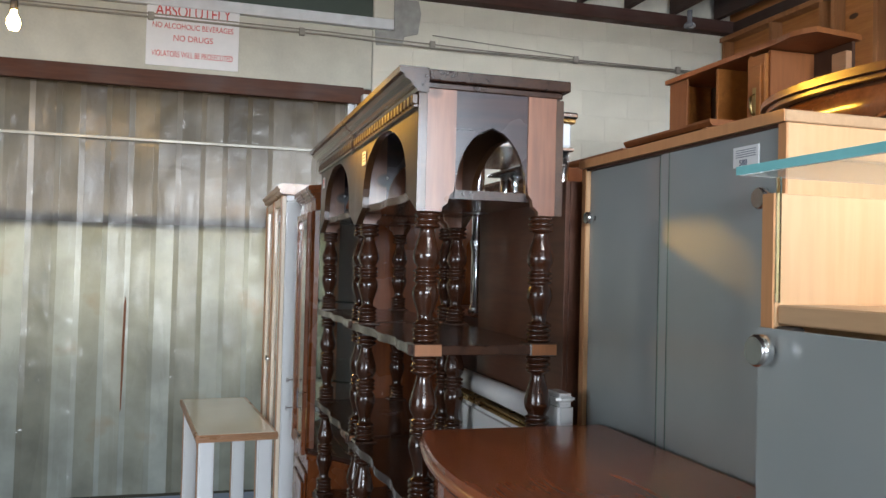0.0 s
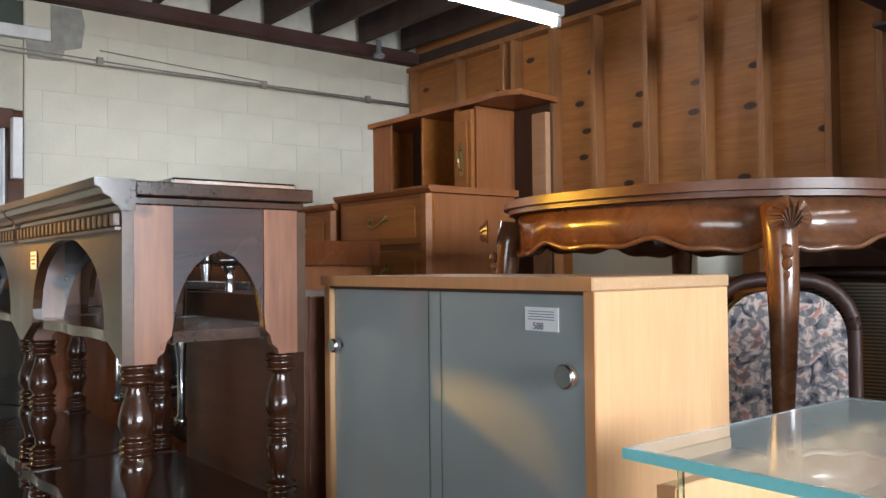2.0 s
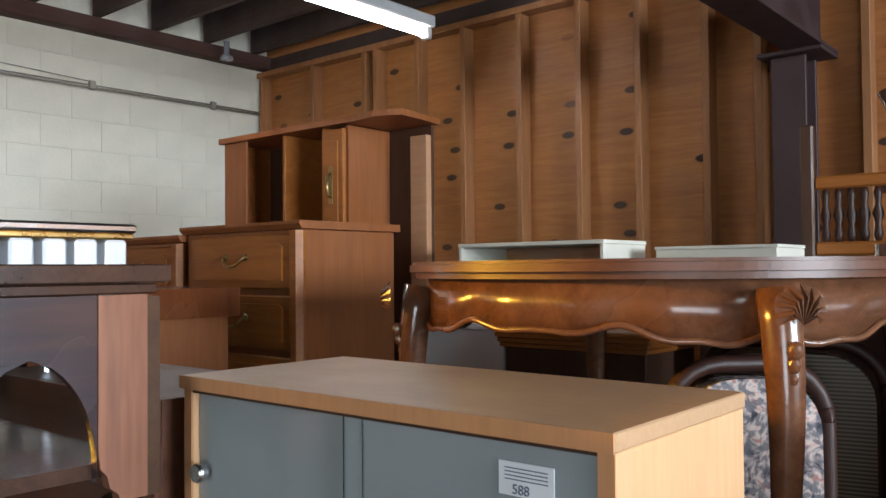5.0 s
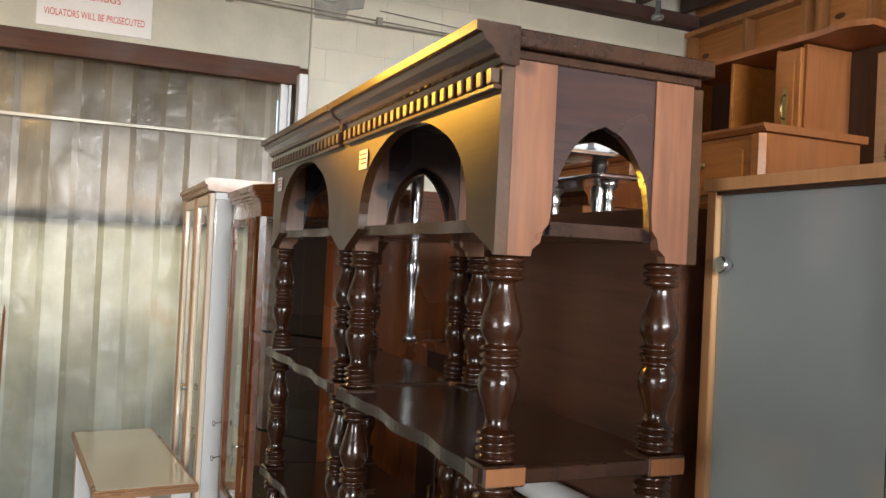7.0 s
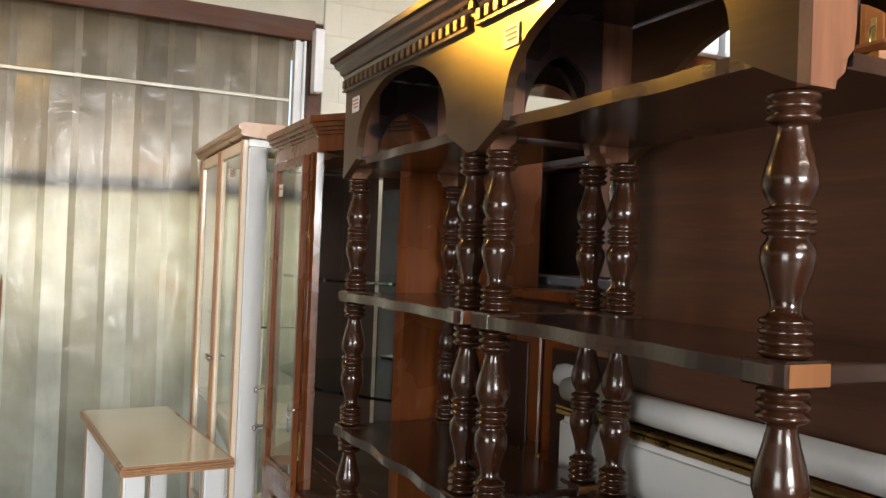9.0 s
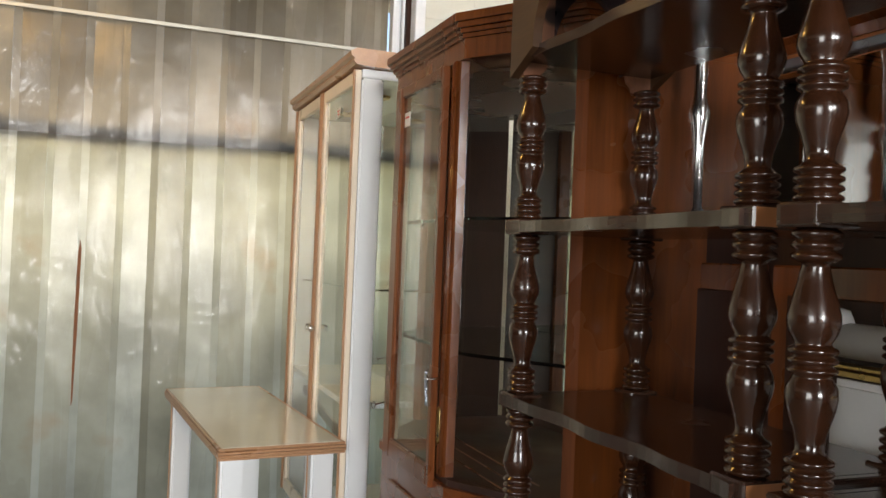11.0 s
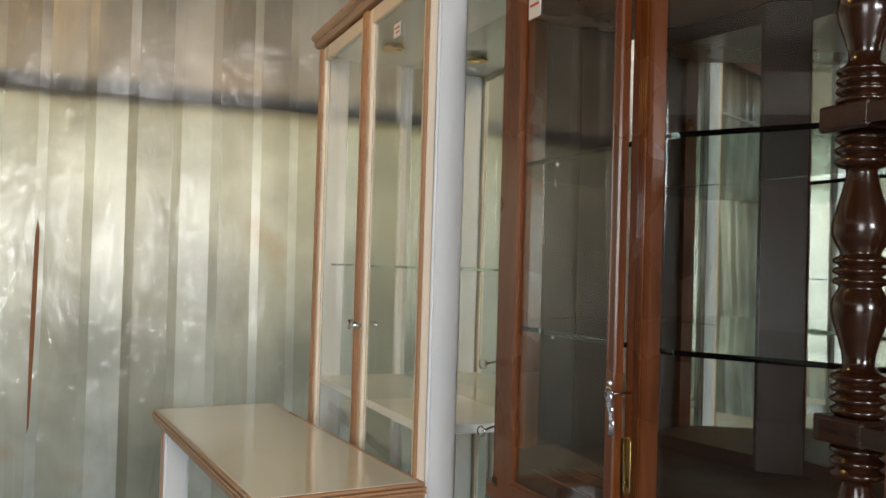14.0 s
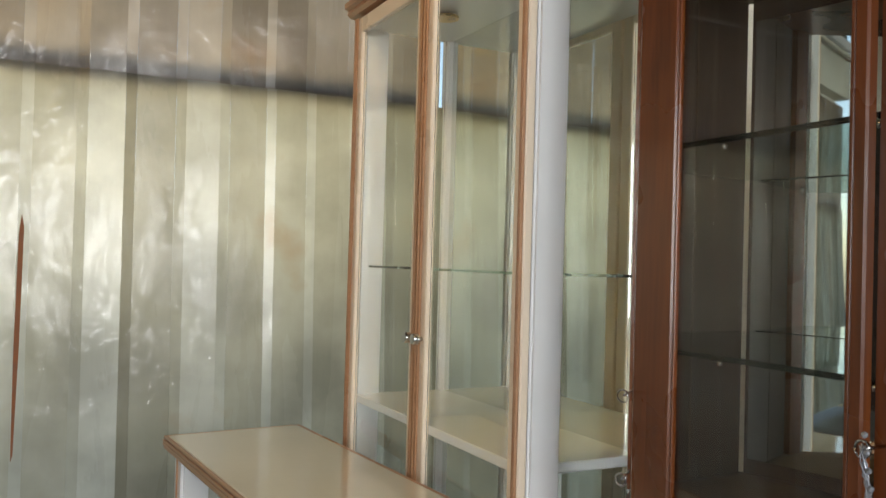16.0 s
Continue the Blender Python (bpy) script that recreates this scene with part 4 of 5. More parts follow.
sb = thing("low_cabinet", (2.60, 4.22, 0), "reddish wooden cabinet with a stepped crown moulding", "cabinet")
part("body", B((0.03, 0.42, 0.03, 0.78, 0.0, 1.90), bevel=0.003), OAK_SIDE, sb)
part("crown", plate([(0.03, 1.9005), (0.025, 1.925), (0.012, 1.94), (0.012, 1.955), (-0.005, 1.97), (-0.005, 1.985), (0.44, 1.985), (0.44, 1.9005)], 1, 0.0, 0.80), MAHOG, sb, "stepped crown moulding")

# ---- walnut board and white headboard behind the shelving ----
wb = thing("walnut_cabinet", (2.232, 3.33, 0), "plain brown walnut back board of a tall cabinet", "cabinet")
part("back_board", B((0.0, 0.012, 0.0, 0.66, 1.25, 1.83), bevel=0.001), WALNUT, wb)
part("frame", B((0.013, 0.30, 0.0, 0.02, 0.0, 1.83), (0.013, 0.30, 0.64, 0.66, 0.0, 1.83), (0.013, 0.30, 0.0205, 0.6395, 1.81, 1.83), bevel=0.001), WALNUT, wb)
whb = thing("padded_headboard", (2.19, 3.29, 0), "white padded headboard with a thin gold trim line", "headboard")
part("lower_panel", B((0.0, 0.035, 0.0, 0.90, 0.10, 1.17), bevel=0.012, seg=2), UPHOLSTERY, whb)
part("roll", tube([(0.018, 0.0, 1.235), (0.018, 0.88, 1.235)], 0.030, 16), UPHOLSTERY, whb, "padded top roll")
part("finial", lathe([(0.012, 0.0), (0.028, 0.01), (0.030, 0.03), (0.022, 0.05), (0.004, 0.055)], 16, at=(0.018, 0.90, 1.235)), UPHOLSTERY, whb)
part("gold_trim", B((-0.004, 0.03, 0.0, 0.90, 1.176, 1.186), (-0.006, 0.03, 0.0, 0.90, 1.190, 1.196), bevel=0.001), GOLD, whb, "narrow gold trim")
part("leg", B((0.004, 0.03, 0.02, 0.06, 0.0, 0.0995), (0.004, 0.03, 0.84, 0.88, 0.0, 0.0995), bevel=0.002), UPHOLSTERY, whb)

# ---- mirrored sideboard behind ----
mir = thing("mirrored_sideboard", (2.34, 4.06, 0), "dark mahogany sideboard with a framed mirror and silver turned posts", "sideboard")
part("body", B((0.0, 0.22, 0.0, 0.84, 0.0, 1.42), bevel=0.004), MAHOG_IN, mir)
part("top", B((-0.02, 0.23, -0.02, 0.85, 1.4205, 1.45), bevel=0.006), MAHOG, mir)
for k in range(2):
    d = part("door", B((-0.014, -0.0005, 0.03 + 0.40 * k, 0.41 + 0.40 * k, 0.3, 1.36), bevel=0.004), MAHOG, mir)
    part("raised_field", B((-0.022, -0.0145, 0.08 + 0.40 * k, 0.36 + 0.40 * k, 0.36, 1.30), bevel=0.006), MAHOG_IN, d)
    part("handle", tube([(-0.022, 0.40 - 0.02 + 0.10 * k, 1.02), (-0.04, 0.38 + 0.10 * k, 1.01), (-0.04, 0.38 + 0.10 * k, 0.97), (-0.022, 0.38 + 0.10 * k, 0.96)], 0.004, 6), BRASS, d)
part("mirror", B((0.19, 0.195, 0.12, 0.80, 1.49, 1.82), bevel=0), MIRROR, mir, "small framed mirror")
part("mirror_frame", B((0.17, 0.20, 0.08, 0.84, 1.455, 1.485), (0.17, 0.20, 0.08, 0.84, 1.825, 1.85), (0.17, 0.20, 0.08, 0.115, 1.4855, 1.8245), (0.17, 0.20, 0.805, 0.84, 1.4855, 1.8245), bevel=0.004), PEWTER, mir, "grey lacquered frame")

# ---- china cabinets ----
def curio_white():
    c = thing("white_curio_cabinet", (1.775, 5.735, 0), "white lacquer curio cabinet with peach-framed glass doors and wooden crown", "curio cabinet")
    D, L, H = 0.30, 0.95, 1.955
    part("crown", plate([(0.02, H), (-0.03, H + 0.004), (-0.040, H + 0.014), (-0.036, H + 0.024), (-0.048, H + 0.030), (-0.050, H + 0.044), (-0.030, H + 0.056), (D + 0.03, H + 0.056), (D + 0.03, H)], 1, -0.035, L + 0.03), PALEWOOD, c, "ribbed honey wood crown")
    part("base", B((0.0, D, 0.0, L, 0.0, 0.32), bevel=0.004), WHITE, c)
    part("shelf_board", B((0.003, D - 0.005, 0.02, L - 0.02, 0.835, 0.857), bevel=0.002), WHITE, c)
    part("top_board", B((0.0, D, 0.0, L, H - 0.03, H - 0.001), bevel=0.002), WHITE, c)
    for y in (0.0, L - 0.03):
        part("front_stile", B((0.001, 0.075, y, y + 0.03, 0.3205, H - 0.031), bevel=0.006, seg=2), WHITE, c, "glossy white corner post")
        part("rear_stile", B((D - 0.03, D, y, y + 0.03, 0.3205, H - 0.031), bevel=0.004), WHITE, c)
        g = part("side_glass", B((0.0755, D - 0.0305, y + 0.012, y + 0.016, 0.3205, H - 0.031), bevel=0), CLEAR, c)
        g.visible_shadow = False
    part("mirror_back", B((D - 0.012, D - 0.006, 0.0305, L - 0.0305, 0.3205, H - 0.031), bevel=0), MIRROR, c, "mirrored back")
    for z in (1.225,):
        part("glass_shelf", B((0.03, D - 0.015, 0.032, L - 0.032, z, z + 0.006), bevel=0), SHELFGLASS, c).visible_shadow = False
    for k, (y0, y1) in enumerate(((0.003, 0.470), (0.478, 0.947))):
        d = part("door", B((-0.020, -0.0005, y0, y0 + 0.042, 0.33, H - 0.005), (-0.020, -0.0005, y1 - 0.042, y1, 0.33, H - 0.005), (-0.020, -0.0005, y0 + 0.0425, y1 - 0.0425, H - 0.05, H - 0.005), (-0.020, -0.0005, y0 + 0.0425, y1 - 0.0425, 0.33, 0.38), bevel=0.003), PEACH, c, "pale peach door frame")
        g = part("pane", B((-0.010, -0.006, y0 + 0.043, y1 - 0.043, 0.3805, H - 0.051), bevel=0), CLEAR, d)
        g.visible_shadow = False
        for ye in (y0 + 0.001, y1 - 0.007):
            part("edge_bead", B((-0.028, -0.0205, ye, ye + 0.006, 0.33, H - 0.005), bevel=0.002), PALEWOOD, d, "honey wood bead")
            part("edge_bead", B((-0.026, -0.0205, ye + (0.012 if ye < y0 + 0.1 else -0.012), ye + (0.017 if ye < y0 + 0.1 else -0.007), 0.33, H - 0.005), bevel=0.002), PALEWOOD, d)
    knob(c, -0.0205, 0.445, 1.062, 0.014)
    knob(c, -0.0205, 0.492, 1.062, 0.014)
    for y in (0.25, 0.68):
        part("downlight", lathe([(0.035, 0), (0.035, 0.008), (0.025, 0.008), (0.022, 0.012)], 18, at=(0.14, y, H - 0.045)), GOLD, c)
    return c


curio_white()
tg = thing("price_tag", (1.752, 5.975, 1.842), "small white sticker with red print inside the glass door", "price tag", "price tags")
part("paper", B((0.008, 0.009, -0.025, 0.025, -0.018, 0.018), bevel=0), PAPER, tg)
part("print_line", B((0.0074, 0.0078, -0.018, 0.018, 0.004, 0.008), (0.0074, 0.0078, -0.018, 0.010, -0.008, -0.004), bevel=0), INKRED, tg)


def china_cabinet():
    """Plan: a narrow front facing x-, two canted ends, mirrored canted backs; origin at the near front corner."""
    c = thing("china_cabinet", (1.82, 4.98, 0), "red-brown mahogany china cabinet with canted glass ends and mirrored back", "china cabinet")
    F = 0.46

    def plan(g):
        return [(-g, -g * 0.4), (0.185 - g, -0.285 - g * 0.6), (0.62, -0.285 - g * 0.6), (0.66, 0.0), (0.66, 0.42), (0.50, 0.75 - (0.013 if g > 0 else 0)), (0.19 - g * 0.5, 0.745), (-g, F + 0.06 + g * 0.4)]

    def slab(name, g, z0, z1, mat, label=""):
        return part(name, plate(plan(g), 2, z0, z1), mat, c, label)

    slab("base", 0.0, 0.08, 0.765, MAHOG, "panelled mahogany base")
    slab("plinth", -0.012, 0.0, 0.0795, MAHOG_IN)
    slab("base_moulding", 0.008, 0.7655, 0.790, MAHOG)
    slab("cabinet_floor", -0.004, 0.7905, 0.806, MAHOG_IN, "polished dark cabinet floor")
    for k in range(3):
        part("floor_groove", B((0.10 + 0.05 * k, 0.105 + 0.05 * k, -0.10, 0.52, 0.8062, 0.8080), bevel=0), MAHOG, c)
    slab("frieze", -0.002, 1.835, 1.884, MAHOG)
    for g, z, h in ((0.004, 1.8845, 0.010), (0.012, 1.895, 0.010), (0.022, 1.9055, 0.013), (0.030, 1.919, 0.020)):
        slab("cornice", g, z, z + h, MAHOG, "stepped cornice")
    z0, z1 = 0.8065, 1.8345

    def post(pts, wood_=MAHOG):
        return part("post", plate(pts, 2, z0, z1), wood_, c, "mahogany corner post")

    post([(-0.002, 0.036), (0.006, 0.024), (0.026, 0.020), (0.030, 0.066), (-0.002, 0.066)])
    post([(-0.002, F - 0.005), (0.028, F - 0.005), (0.040, F + 0.055), (0.022, F + 0.075), (-0.002, F + 0.045)])
    post([(0.166, -0.262), (0.184, -0.286), (0.232, -0.286), (0.232, -0.262), (0.190, -0.250)])
    post([(0.168, 0.722), (0.190, 0.744), (0.232, 0.744), (0.232, 0.722), (0.19, 0.71)])
    # Inner posts: same mahogany, with the cabinet's inner shade put into the colour.
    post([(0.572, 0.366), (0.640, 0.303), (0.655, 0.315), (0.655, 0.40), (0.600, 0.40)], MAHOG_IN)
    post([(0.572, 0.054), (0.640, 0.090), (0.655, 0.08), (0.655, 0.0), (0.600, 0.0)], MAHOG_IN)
    for k in range(4):
        part("reed", tube([(-0.004, 0.029 + 0.0048 * k, z0), (-0.004, 0.029 + 0.0048 * k, z1)], 0.0022, 8), MAHOG, c)
        part("reed", tube([(-0.007, F - 0.034 + 0.0095 * k, 0.82), (-0.007, F - 0.034 + 0.0095 * k, 1.83)], 0.0042, 8), MAHOG, c)
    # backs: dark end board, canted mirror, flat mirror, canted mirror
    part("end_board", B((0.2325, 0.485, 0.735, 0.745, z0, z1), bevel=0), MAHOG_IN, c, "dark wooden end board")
    part("board_joint", B((0.34, 0.344, 0.7335, 0.7345, z0, z1), bevel=0), OAK_DARK, c)
    part("end_board", B((0.2325, 0.62, -0.284, -0.272, z0, z1), bevel=0), MAHOG, c, "reddish wooden end board")
    part("shelf_standard", B((0.30, 0.314, -0.2715, -0.268, 0.83, 1.80), bevel=0.001), BRASS, c, "slotted metal shelf standard")

    def mirror(p, q):
        (x0, y0), (x1, y1) = p, q
        d = Vector((x1 - x0, y1 - y0)).normalized()
        n = Vector((-d.y, d.x))
        if n.x < 0:
            n = -n
        part("mirror_panel", plate([(x0, y0), (x1, y1), (x1 + n.x * 0.005, y1 + n.y * 0.005), (x0 + n.x * 0.005, y0 + n.y * 0.005)], 2, 0.84, 1.79), MIRROR, c, "tall bevelled mirror panel")
        for a, b in ((0.006, 0.016),):
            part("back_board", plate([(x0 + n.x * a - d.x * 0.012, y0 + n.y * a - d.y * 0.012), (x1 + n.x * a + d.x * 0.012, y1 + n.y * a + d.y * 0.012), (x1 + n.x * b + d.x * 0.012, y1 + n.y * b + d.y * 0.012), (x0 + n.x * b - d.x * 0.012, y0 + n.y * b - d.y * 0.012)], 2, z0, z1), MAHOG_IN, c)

    mirror((0.498, 0.724), (0.568, 0.372))
    mirror((0.640, 0.298), (0.640, 0.095))
    mirror((0.578, 0.048), (0.520, -0.262))
    # glazed ends
    for name, p, q in (("side_pane", (0.026, 0.017), (0.172, -0.256)), ("side_pane", (0.030, F + 0.064), (0.174, 0.722))):
        part(name, plate([p, q, (q[0] + 0.004, q[1] + 0.003), (p[0] + 0.004, p[1] + 0.003)], 2, z0, z1), CLEAR, c, "clear glass canted end").visible_shadow = False
    for z in (1.441, 1.108):
        part("glass_shelf", plate([(0.034, -0.004), (0.190, -0.245), (0.505, -0.26), (0.570, 0.045), (0.570, 0.37), (0.475, 0.72), (0.20, 0.705), (0.046, F + 0.05), (0.034, F)], 2, z, z + 0.009), SHELFGLASS, c, "green-edged glass shelf").visible_shadow = False
        for yy in (0.10, 0.36, 0.70):
            part("shelf_pin", lathe([(0.004, 0), (0.004, 0.008)], 8, at=(0.045 if yy < 0.6 else 0.25, yy, z - 0.0085)), CHROME, c)
    # door in the front
    ya, yb = 0.069, F - 0.008
    d = part("door", B((-0.022, -0.003, ya, ya + 0.020, 0.77, 1.83), (-0.022, -0.003, yb - 0.055, yb, 0.77, 1.83), (-0.022, -0.003, ya + 0.0205, yb - 0.0555, 1.80, 1.83), (-0.022, -0.003, ya + 0.0205, yb - 0.0555, 0.77, 0.818), bevel=0.003), MAHOG, c, "mahogany framed glass door")
    part("pane", B((-0.013, -0.010, ya + 0.0205, yb - 0.0555, 0.8185, 1.7995), bevel=0), CLEAR, d).visible_shadow = False
    part("inner_bead", B((-0.020, -0.0135, ya + 0.0205, ya + 0.026, 0.8185, 1.7995), (-0.020, -0.0135, yb - 0.0605, yb - 0.0555, 0.8185, 1.7995), (-0.020, -0.0135, ya + 0.0265, yb - 0.061, 0.8185, 0.824), bevel=0.001), MAHOG, d)
    lp = part("lock_plate", plate([(0.052 + 0.008 * math.cos(a * math.pi / 8), 0.930 + 0.009 * math.sin(a * math.pi / 8) + (0.036 if a < 8 else -0.036)) for a in range(16)], 0, -0.0055, -0.0025), BRASS, c, "long rounded aged brass lock plate")
    part("plate_rim", tube([(-0.0065, 0.052 + 0.008 * math.cos(a * math.pi / 8), 0.930 + 0.009 * math.sin(a * math.pi / 8) + (0.036 if a % 16 < 8 else -0.036)) for a in range(17)], 0.0016, 6), BRASS, lp)
    part("keyhole", B((-0.0068, -0.0057, 0.0505, 0.0535, 0.900, 0.912), bevel=0), DARKSTEEL, lp)
    key = tube([(-0.003, 0.052, 1.045), (-0.042, 0.050, 1.045)], 0.0022, 6)
    tube([(-0.045, 0.050 + 0.010 * math.cos(a * math.pi / 6), 1.045 + 0.010 * math.sin(a * math.pi / 6)) for a in range(13)], 0.0018, 6, key)
    kp = part("key", key, CHROME, c, "small silver key")
    tassel = bmesh.new()
    rk = random.Random(12)
    for k in range(9):
        pts = [(-0.046 + 0.003 * rk.uniform(-1, 1), 0.048 + 0.004 * rk.uniform(-1, 1) - 0.0012 * j, 1.05 - 0.011 * j + 0.003 * rk.uniform(-1, 1)) for j in range(7)]
        tube(pts, 0.0011, 5, tassel)
    for k in range(4):
        bmesh.ops.create_icosphere(tassel, subdivisions=1, radius=0.0045, matrix=Matrix.Translation((-0.046, 0.047 - 0.003 * k, 1.062 - 0.020 * k)))
    part("tassel", tassel, PEWTER, kp, "tangled pewter-coloured tassel")
    for z in (1.039, 0.905):
        k2 = tube([(0.004, F + 0.058, z), (-0.040, F + 0.022, z)], 0.0022, 6)
        tube([(-0.046 - 0.003 * math.cos(a * math.pi / 6), F + 0.018 + 0.010 * math.cos(a * math.pi / 6), z + 0.010 * math.sin(a * math.pi / 6)) for a in range(13)], 0.0017, 6, k2)
        part("key", k2, CHROME, c, "small key with a round bow")
    part("base_panel", B((-0.009, -0.0005, 0.03, F - 0.03, 0.16, 0.70), bevel=0.005), MAHOG, c)
    part("raised_field", B((-0.018, -0.0095, 0.075, F - 0.075, 0.21, 0.65), bevel=0.008), MAHOG, c)
    return c


china_cabinet()
tg = thing("price_tag", (1.796, 5.345, 1.735), "small white sticker with red print on the cabinet glass", "price tag", "price tags")
part("paper", B((0.0095, 0.0105, -0.022, 0.022, -0.020, 0.020), bevel=0), PAPER, tg)
part("print_line", B((0.0088, 0.0092, -0.016, 0.016, 0.003, 0.008), bevel=0), INKRED, tg)


# ---- white console table ----
def console():
    t = thing("console_table", (1.562, 5.69, 0), "narrow white console table with glossy cream top and ribbed edging", "table", turn=4.8)
    L, Wd, H = 1.135, 0.395, 0.742
    part("tabletop", B((-Wd / 2 + 0.008, Wd / 2 - 0.008, 0.008, L - 0.008, H - 0.034, H + 0.001), bevel=0.002), CREAMLAC, t, "glossy cream top")
    for k in range(4):
        z = H - 0.036 + 0.0095 * k
        o = 0.0 if k in (1, 2) else 0.003
        part("edge_rib", B((-Wd / 2 - 0.006 + o, Wd / 2 + 0.006 - o, -0.006 + o, 0.0075, z, z + 0.008), (-Wd / 2 - 0.006 + o, Wd / 2 + 0.006 - o, L - 0.0075, L + 0.006 - o, z, z + 0.008), (-Wd / 2 - 0.006 + o, -Wd / 2 + 0.0075, 0.0078, L - 0.0078, z, z + 0.008), (Wd / 2 - 0.0075, Wd / 2 + 0.006 - o, 0.0078, L - 0.0078, z, z + 0.008), bevel=0.002), PALEWOOD, t, "honey wood rib")
    for cx in (-0.145, 0.145):
        for cy in (0.09, L - 0.09):
            leg = part("leg", B((cx - 0.038, cx + 0.038, cy - 0.038, cy + 0.038, 0.02, H - 0.0365), bevel=0.008, seg=2), WHITE, t, "white lacquered square leg")
            part("bead", B((cx - 0.0425, cx - 0.0385, cy - 0.004, cy + 0.004, 0.02, H - 0.0365), (cx + 0.0385, cx + 0.0425, cy - 0.004, cy + 0.004, 0.02, H - 0.0365), bevel=0.001), PALEWOOD, leg)
            part("foot", B((cx - 0.042, cx + 0.042, cy - 0.042, cy + 0.042, 0, 0.0195), bevel=0.003), WHITE, leg)
    return t


console()

# ---- mirrored glass stand ----
cr = thing("glass_stand", (2.215, 4.03, 0), "tall mirrored glass stand with silver banded top and turned silver columns", "display stand")
part("top", B((-0.01, 0.38, -0.01, 0.63, 2.128, 2.150), bevel=0.006), CHROME, cr, "silver banded top")
part("band", B((-0.004, 0.374, -0.004, 0.624, 2.112, 2.1275), bevel=0.004), GOLD, cr)
for k in range(5):
    part("glass_block", B((0.008 + 0.074 * k, 0.062 + 0.074 * k, 0.0, 0.62, 2.03, 2.1115), bevel=0.006), CRYSTAL, cr, "glass block with outdoor reflection put into its pale colour")
part("lower_plate", B((0.0, 0.37, 0.0, 0.62, 2.015, 2.0295), bevel=0.003), CHROME, cr)
for cx, cy in ((0.03, 0.03), (0.34, 0.03), (0.34, 0.59), (0.03, 0.59)):
    part("column", lathe([(0.022, 1.451), (0.022, 1.47), (0.012, 1.48), (0.012, 1.62), (0.018, 1.66), (0.024, 1.69), (0.018, 1.71), (0.014, 1.73), (0.016, 1.86), (0.022, 1.90), (0.022, 2.0145)], 16, at=(cx, cy, 0)), CHROME, cr, "turned silver column")

ms = thing("glass_stand", (2.262, 3.62, 0), "narrow dark wooden stand with silver columns and a mirrored plate", "display stand")
part("body", B((0.0, 0.09, 0.0, 0.39, 0.0, 1.36), bevel=0.004), MAHOG_IN, ms, "dark wooden base")
part("plinth", B((0.0, 0.09, 0.0, 0.39, 1.3605, 1.40), bevel=0.006), PEWTER, ms)
part("plate", B((-0.002, 0.10, -0.002, 0.392, 1.905, 1.916), bevel=0.003), CHROME, ms, "silver mirrored plate")
for cy in (0.03, 0.25):
    part("column", lathe([(0.018, 1.4005), (0.018, 1.42), (0.013, 1.44), (0.015, 1.60), (0.012, 1.84), (0.009, 1.86), (0.015, 1.87), (0.009, 1.88), (0.02, 1.892), (0.02, 1.9045)], 12, at=(0.045, cy, 0)), CHROME, ms, "silver column")

# ---- stacked things under and on the carved table ----
wt = thing("white_shelf_unit", (3.78, 3.40, 1.8465), "cream open shelf unit standing on the cabinets behind the table", "shelf unit", "pale shelf units")
part("body", B((0, 0.28, 0, 0.57, 0, 0.19), bevel=0.003), CREAM, wt)
part("top", B((-0.003, 0.283, -0.003, 0.573, 0.262, 0.275), bevel=0.002), CREAM, wt)
for y in (0.0, 0.558):
    part("side", B((0, 0.28, y, y + 0.012, 0.1905, 0.2615), bevel=0.001), CREAM, wt)
part("back", B((0.265, 0.28, 0.0125, 0.5575, 0.1905, 0.2615), bevel=0.001), PALEWOOD, wt)
wt2 = thing("white_shelf_unit", (3.93, 2.93, 2.006), "closed cream box unit lying on the tall dark chest", "shelf unit", "pale shelf units")
part("body", B((0, 0.30, 0, 0.37, 0.0, 0.082), bevel=0.002), CREAM, wt2)
part("lid", B((-0.003, 0.303, -0.003, 0.373, 0.0825, 0.092), bevel=0.001), CREAM, wt2)


def rounded(w, h, r, n=6):
    out = []
    for cx, cz, a0 in ((w / 2 - r, h - r, 0), (-w / 2 + r, h - r, 90), (-w / 2 + r, r, 180), (w / 2 - r, r, 270)):
        for i in range(n + 1):
            a = radians(a0 + 90 * i / n)
            out.append((cx + r * math.cos(a), cz + r * math.sin(a)))
    return out


def rounded_xy(w, d, r):
    return [(a, b - d / 2) for a, b in rounded(w, d, r)]


def seat_back_chair(at, turn, label, cat, fabric, w=0.34, h=0.50, z0=0.10):
    c = thing("upholstered_chair" if fabric == FLORAL else "cane_chair", at, label, cat, turn=turn)
    fr = rounded(w + 0.05, h + 0.05, 0.11)
    loop = [(a, 0.03, z0 - 0.025 + b) for a, b in fr]
    part("back_frame", tube(loop + [loop[0], loop[1]], 0.016, 8), MAHOG_IN, c, "curved dark wooden back frame")
    pan = plate([(a, z0 + b) for a, b in rounded(w, h, 0.10)], 1, 0.0, 0.05)
    part("back_pad", pan, fabric, c, "flowered fabric back pad" if fabric == FLORAL else "woven cane back panel")
    part("seat", plate([(a, b + 0.05) for a, b in rounded(w + 0.06, 0.26, 0.08)], 2, z0 - 0.05, z0 - 0.026), TABLEWOOD if fabric != FLORAL else FLORAL, c)
    for sx in (-1, 1):
        for yy in (0.09, 0.28):
            part("leg", lathe([(0.012, 0), (0.018, 0.02), (0.015, z0 - 0.05)], 10, at=(sx * (w / 2 - 0.02), yy, 0)), TABLEWOOD, c)
    return c


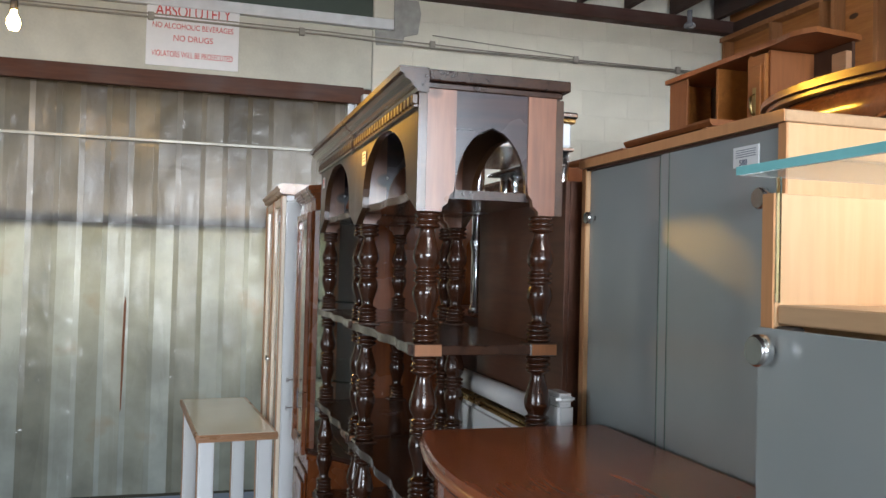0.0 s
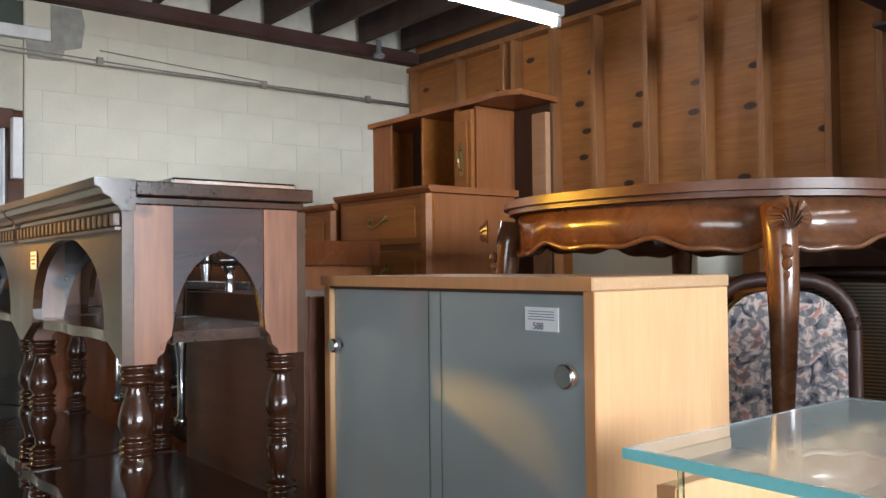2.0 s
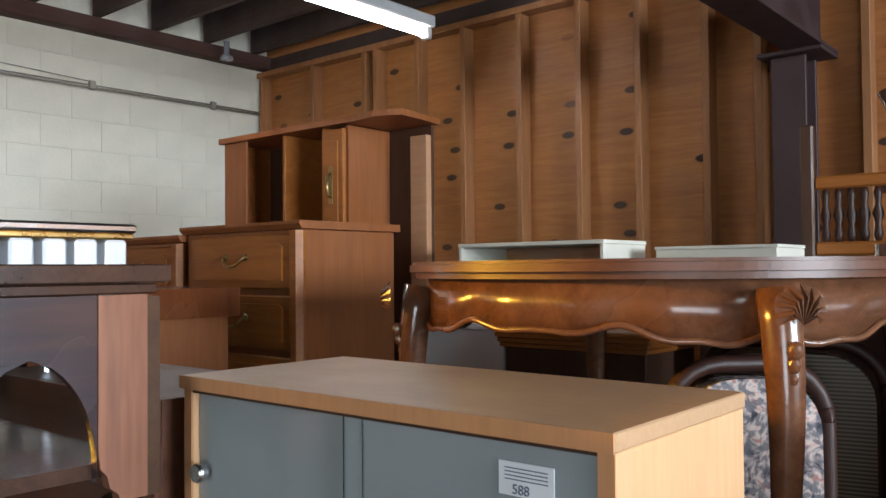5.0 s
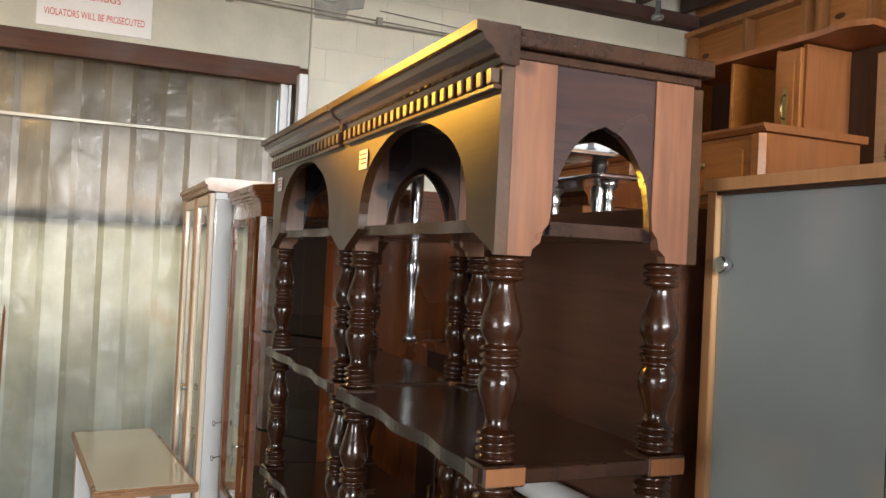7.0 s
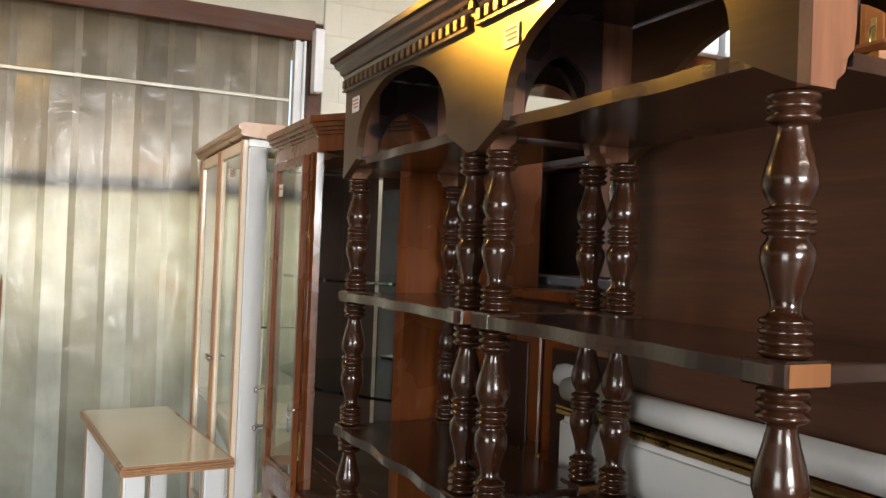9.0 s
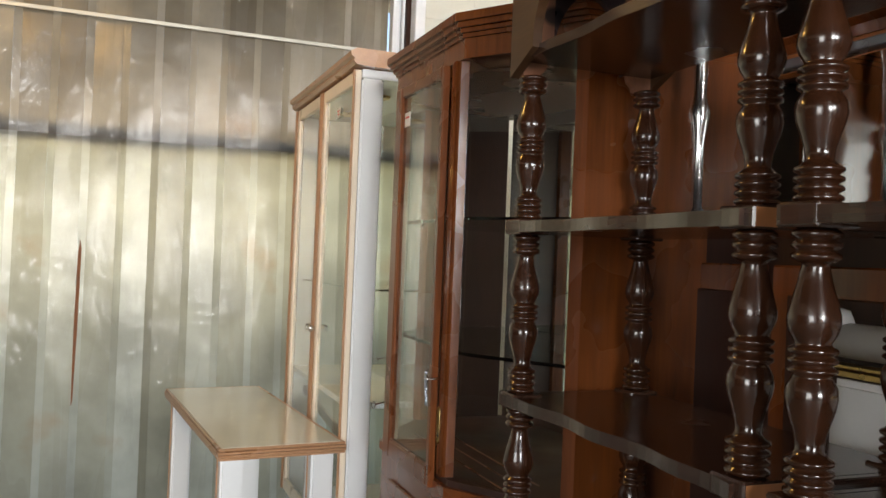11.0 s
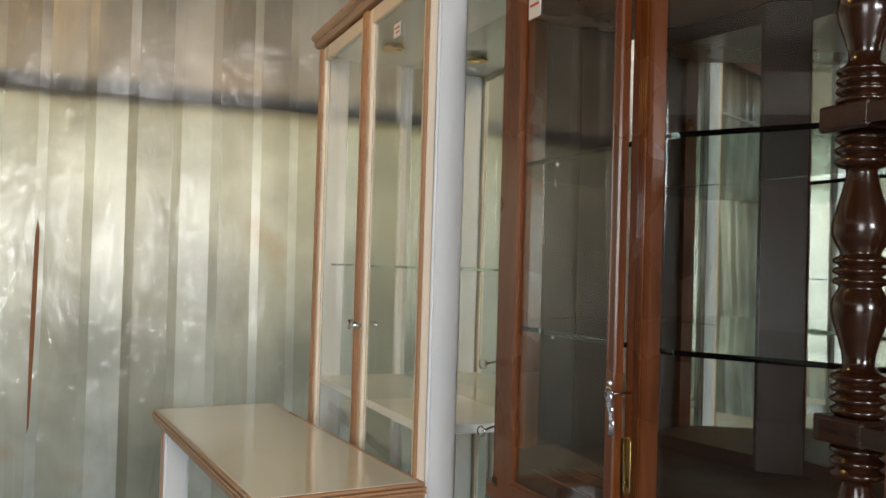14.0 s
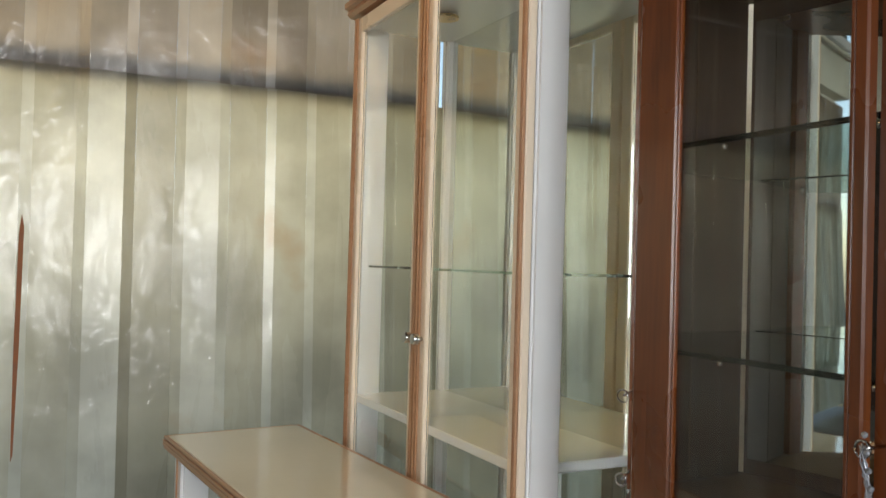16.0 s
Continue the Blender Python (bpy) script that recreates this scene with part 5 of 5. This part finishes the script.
seat_back_chair((3.03, 2.68, 1.301), -46, "chair with flowered fabric back and dark carved frame, stacked under table", "chair", FLORAL, 0.26, 0.43)
seat_back_chair((3.42, 2.74, 1.301), -76, "dark wooden armchair with woven cane back, stacked under the table", "chair", CANE, 0.34, 0.44)

rs = thing("rattan_chair", (2.80, 2.02, 0), "wooden chair with a woven rattan seat beside the beech cabinets", "chair")
part("seat", plate(rounded_xy(0.34, 0.36, 0.10), 2, 1.40, 1.415), CANE, rs, "woven rattan seat")
sl = [(a, b, 1.405) for a, b in rounded_xy(0.37, 0.39, 0.11)]
part("seat_rim", tube(sl + [sl[0], sl[1]], 0.020, 8), TABLEWOOD, rs, "rounded wooden seat rim")
part("back_pad", plate([(a, 1.50 + b) for a, b in rounded(0.34, 0.30, 0.10)], 1, 0.17, 0.185), CANE, rs, "woven cane back")
bl2 = [(a, 0.178, 1.48 + b) for a, b in rounded(0.38, 0.34, 0.12)]
part("back_frame", tube(bl2 + [bl2[0], bl2[1]], 0.018, 8), MAHOG_IN, rs)
for sx in (-0.15, 0.15):
    for sy in (-0.15, 0.15):
        part("leg", tube([(sx, sy, 1.39), (sx * 1.05, sy * 1.05, 0.7), (sx * 1.1, sy * 1.1, 0.0)], [0.022, 0.016, 0.014], 8), TABLEWOOD, rs)
dd = thing("marble_topped_chest", (3.205, 1.49, 0), "dark red mahogany chest with a black marble top and brass knobs", "chest of drawers")
part("carcase", B((0.0, 0.50, 0.0, 0.92, 0.08, 1.985), bevel=0.004), MAHOG, dd)
part("marble_top", B((-0.02, 0.52, -0.02, 0.945, 1.9855, 2.010), bevel=0.006), MARBLE, dd, "black speckled marble top")
part("gallery", B((0.0, 0.04, 0.0, 0.90, 2.0105, 2.045), (-0.008, 0.048, -0.008, 0.908, 2.0455, 2.068), bevel=0.008), TABLEWOOD, dd, "low carved gallery rail")
part("plinth", B((0.02, 0.48, 0.02, 0.90, 0, 0.0795), bevel=0.002), MAHOG_IN, dd)
for k in range(5):
    z1 = 1.93 - 0.27 * k
    d = part("drawer", B((-0.014, -0.0005, 0.06, 0.83, z1 - 0.20, z1), bevel=0.004), MAHOG, dd)
    for y in (0.755, 0.20):
        kb = lathe([(0.006, 0), (0.006, 0.008), (0.016, 0.014), (0.015, 0.022), (0.004, 0.026)], 16)
        bmesh.ops.transform(kb, matrix=Matrix.Translation((-0.014, y + 0.06, z1 - 0.03)) @ Matrix.Rotation(-math.pi / 2, 4, "Y"), verts=kb.verts[:])
        part("knob", kb, BRASS, d, "brass knob")
    bead = bmesh.new()
    for i in range(36):
        bmesh.ops.create_icosphere(bead, subdivisions=1, radius=0.007, matrix=Matrix.Translation((-0.006, 0.04 + 0.023 * i, z1 - 0.235)))
    tagged(part("rope_bead", bead, MAHOG, dd), "carved rope beading", kind="stuff")
part("corbel", tube([(-0.012, 0.88, 1.70), (-0.030, 0.88, 1.74), (-0.014, 0.88, 1.84), (-0.034, 0.88, 1.92)], [0.011, 0.017, 0.013, 0.018], 10), MAHOG, dd, "carved corner corbel")

up = thing("upturned_stool", (3.52, 2.37, 2.0485), "upturned dark wooden stool with two curved legs in the air", "stool")
part("seat", plate([(a, b) for a, b in rounded(0.22, 0.20, 0.05)], 2, 0.0, 0.03), TABLEWOOD, up)
for cx, cy, lx, lh in ((-0.05, 0.065, -0.02, 0.325), (-0.02, 0.14, 0.02, 0.365)):
    part("leg", tube([(cx, cy, 0.028), (cx - 0.01, cy, 0.08), (cx + 0.008, cy + 0.022, 0.20), (cx + lx, cy + 0.036, lh - 0.04), (cx + lx * 1.3, cy + 0.052, lh)], [0.016, 0.011, 0.009, 0.012, 0.014], 10), TABLEWOOD, up, "curved glossy leg")

ch = thing("storage_chest", (3.92, 2.46, 0), "tall dark wooden chest behind the carved table", "chest")
part("body", B((0, 0.55, 0, 0.70, 0, 1.98), bevel=0.004), MAHOG_IN, ch)
part("top", B((-0.01, 0.56, -0.01, 0.71, 1.9805, 2.005), bevel=0.004), OAK_DARK, ch)
sc = thing("spindle_chair_back", (4.18, 2.66, 2.006), "dark spindle-backed chair with gold rails standing on the chest", "chair")
for z in (0.06, 0.26):
    part("rail", B((0, 0.02, 0, 0.24, z, z + 0.04), bevel=0.006), OAK, sc, "gold-brown rail")
for k in range(6):
    part("spindle", lathe([(0.008, 0.1005), (0.013, 0.12), (0.008, 0.15), (0.016, 0.18), (0.008, 0.21), (0.012, 0.24), (0.008, 0.2595)], 10, at=(0.01, 0.03 + 0.036 * k, 0)), MAHOG_IN, sc)
for y in (-0.02, 0.26):
    part("post", B((-0.005, 0.025, y - 0.0195, y + 0.0195, 0, 0.46), bevel=0.006), OAK_DARK, sc)

wc2 = thing("white_cabinet", (3.78, 3.78, 0), "plain white cabinet standing behind the carved table", "cabinet")
part("body", B((0, 0.40, 0, 0.40, 0, 1.826), bevel=0.004), WHITE, wc2)
part("top", B((-0.01, 0.41, -0.005, 0.41, 1.8265, 1.846), bevel=0.003), WHITE, wc2)
bk = thing("gilt_framed_cabinet", (3.72, 3.225, 0), "dark green panelled cabinet with ribbed gilt moulding", "cabinet")
part("body", B((0.02, 0.36, 0.02, 0.52, 0, 1.78), bevel=0.003), OAK_DARK, bk)
part("panel", B((0.012, 0.0195, 0.08, 0.46, 0.9, 1.70), bevel=0.001), GREEN, bk)
for k in range(4):
    part("moulding", B((0.006 - 0.006 * k, 0.37, 0.006 - 0.006 * k, 0.534 + 0.006 * k, 1.7805 + 0.016 * k, 1.795 + 0.016 * k), bevel=0.003), OAK, bk, "ribbed gilt moulding")

tr = thing("storage_bin", (2.158, 3.190, 0), "tall narrow white plastic bin standing behind the cherry sideboard", "bin")
part("body", B((0.004, 0.044, 0.004, 0.088, 0.0, 1.285), bevel=0.006, seg=2), WHITE, tr)
part("rim", B((0.0, 0.048, 0.0, 0.092, 1.2855, 1.312), bevel=0.010, seg=3), WHITE, tr, "rounded white rim")
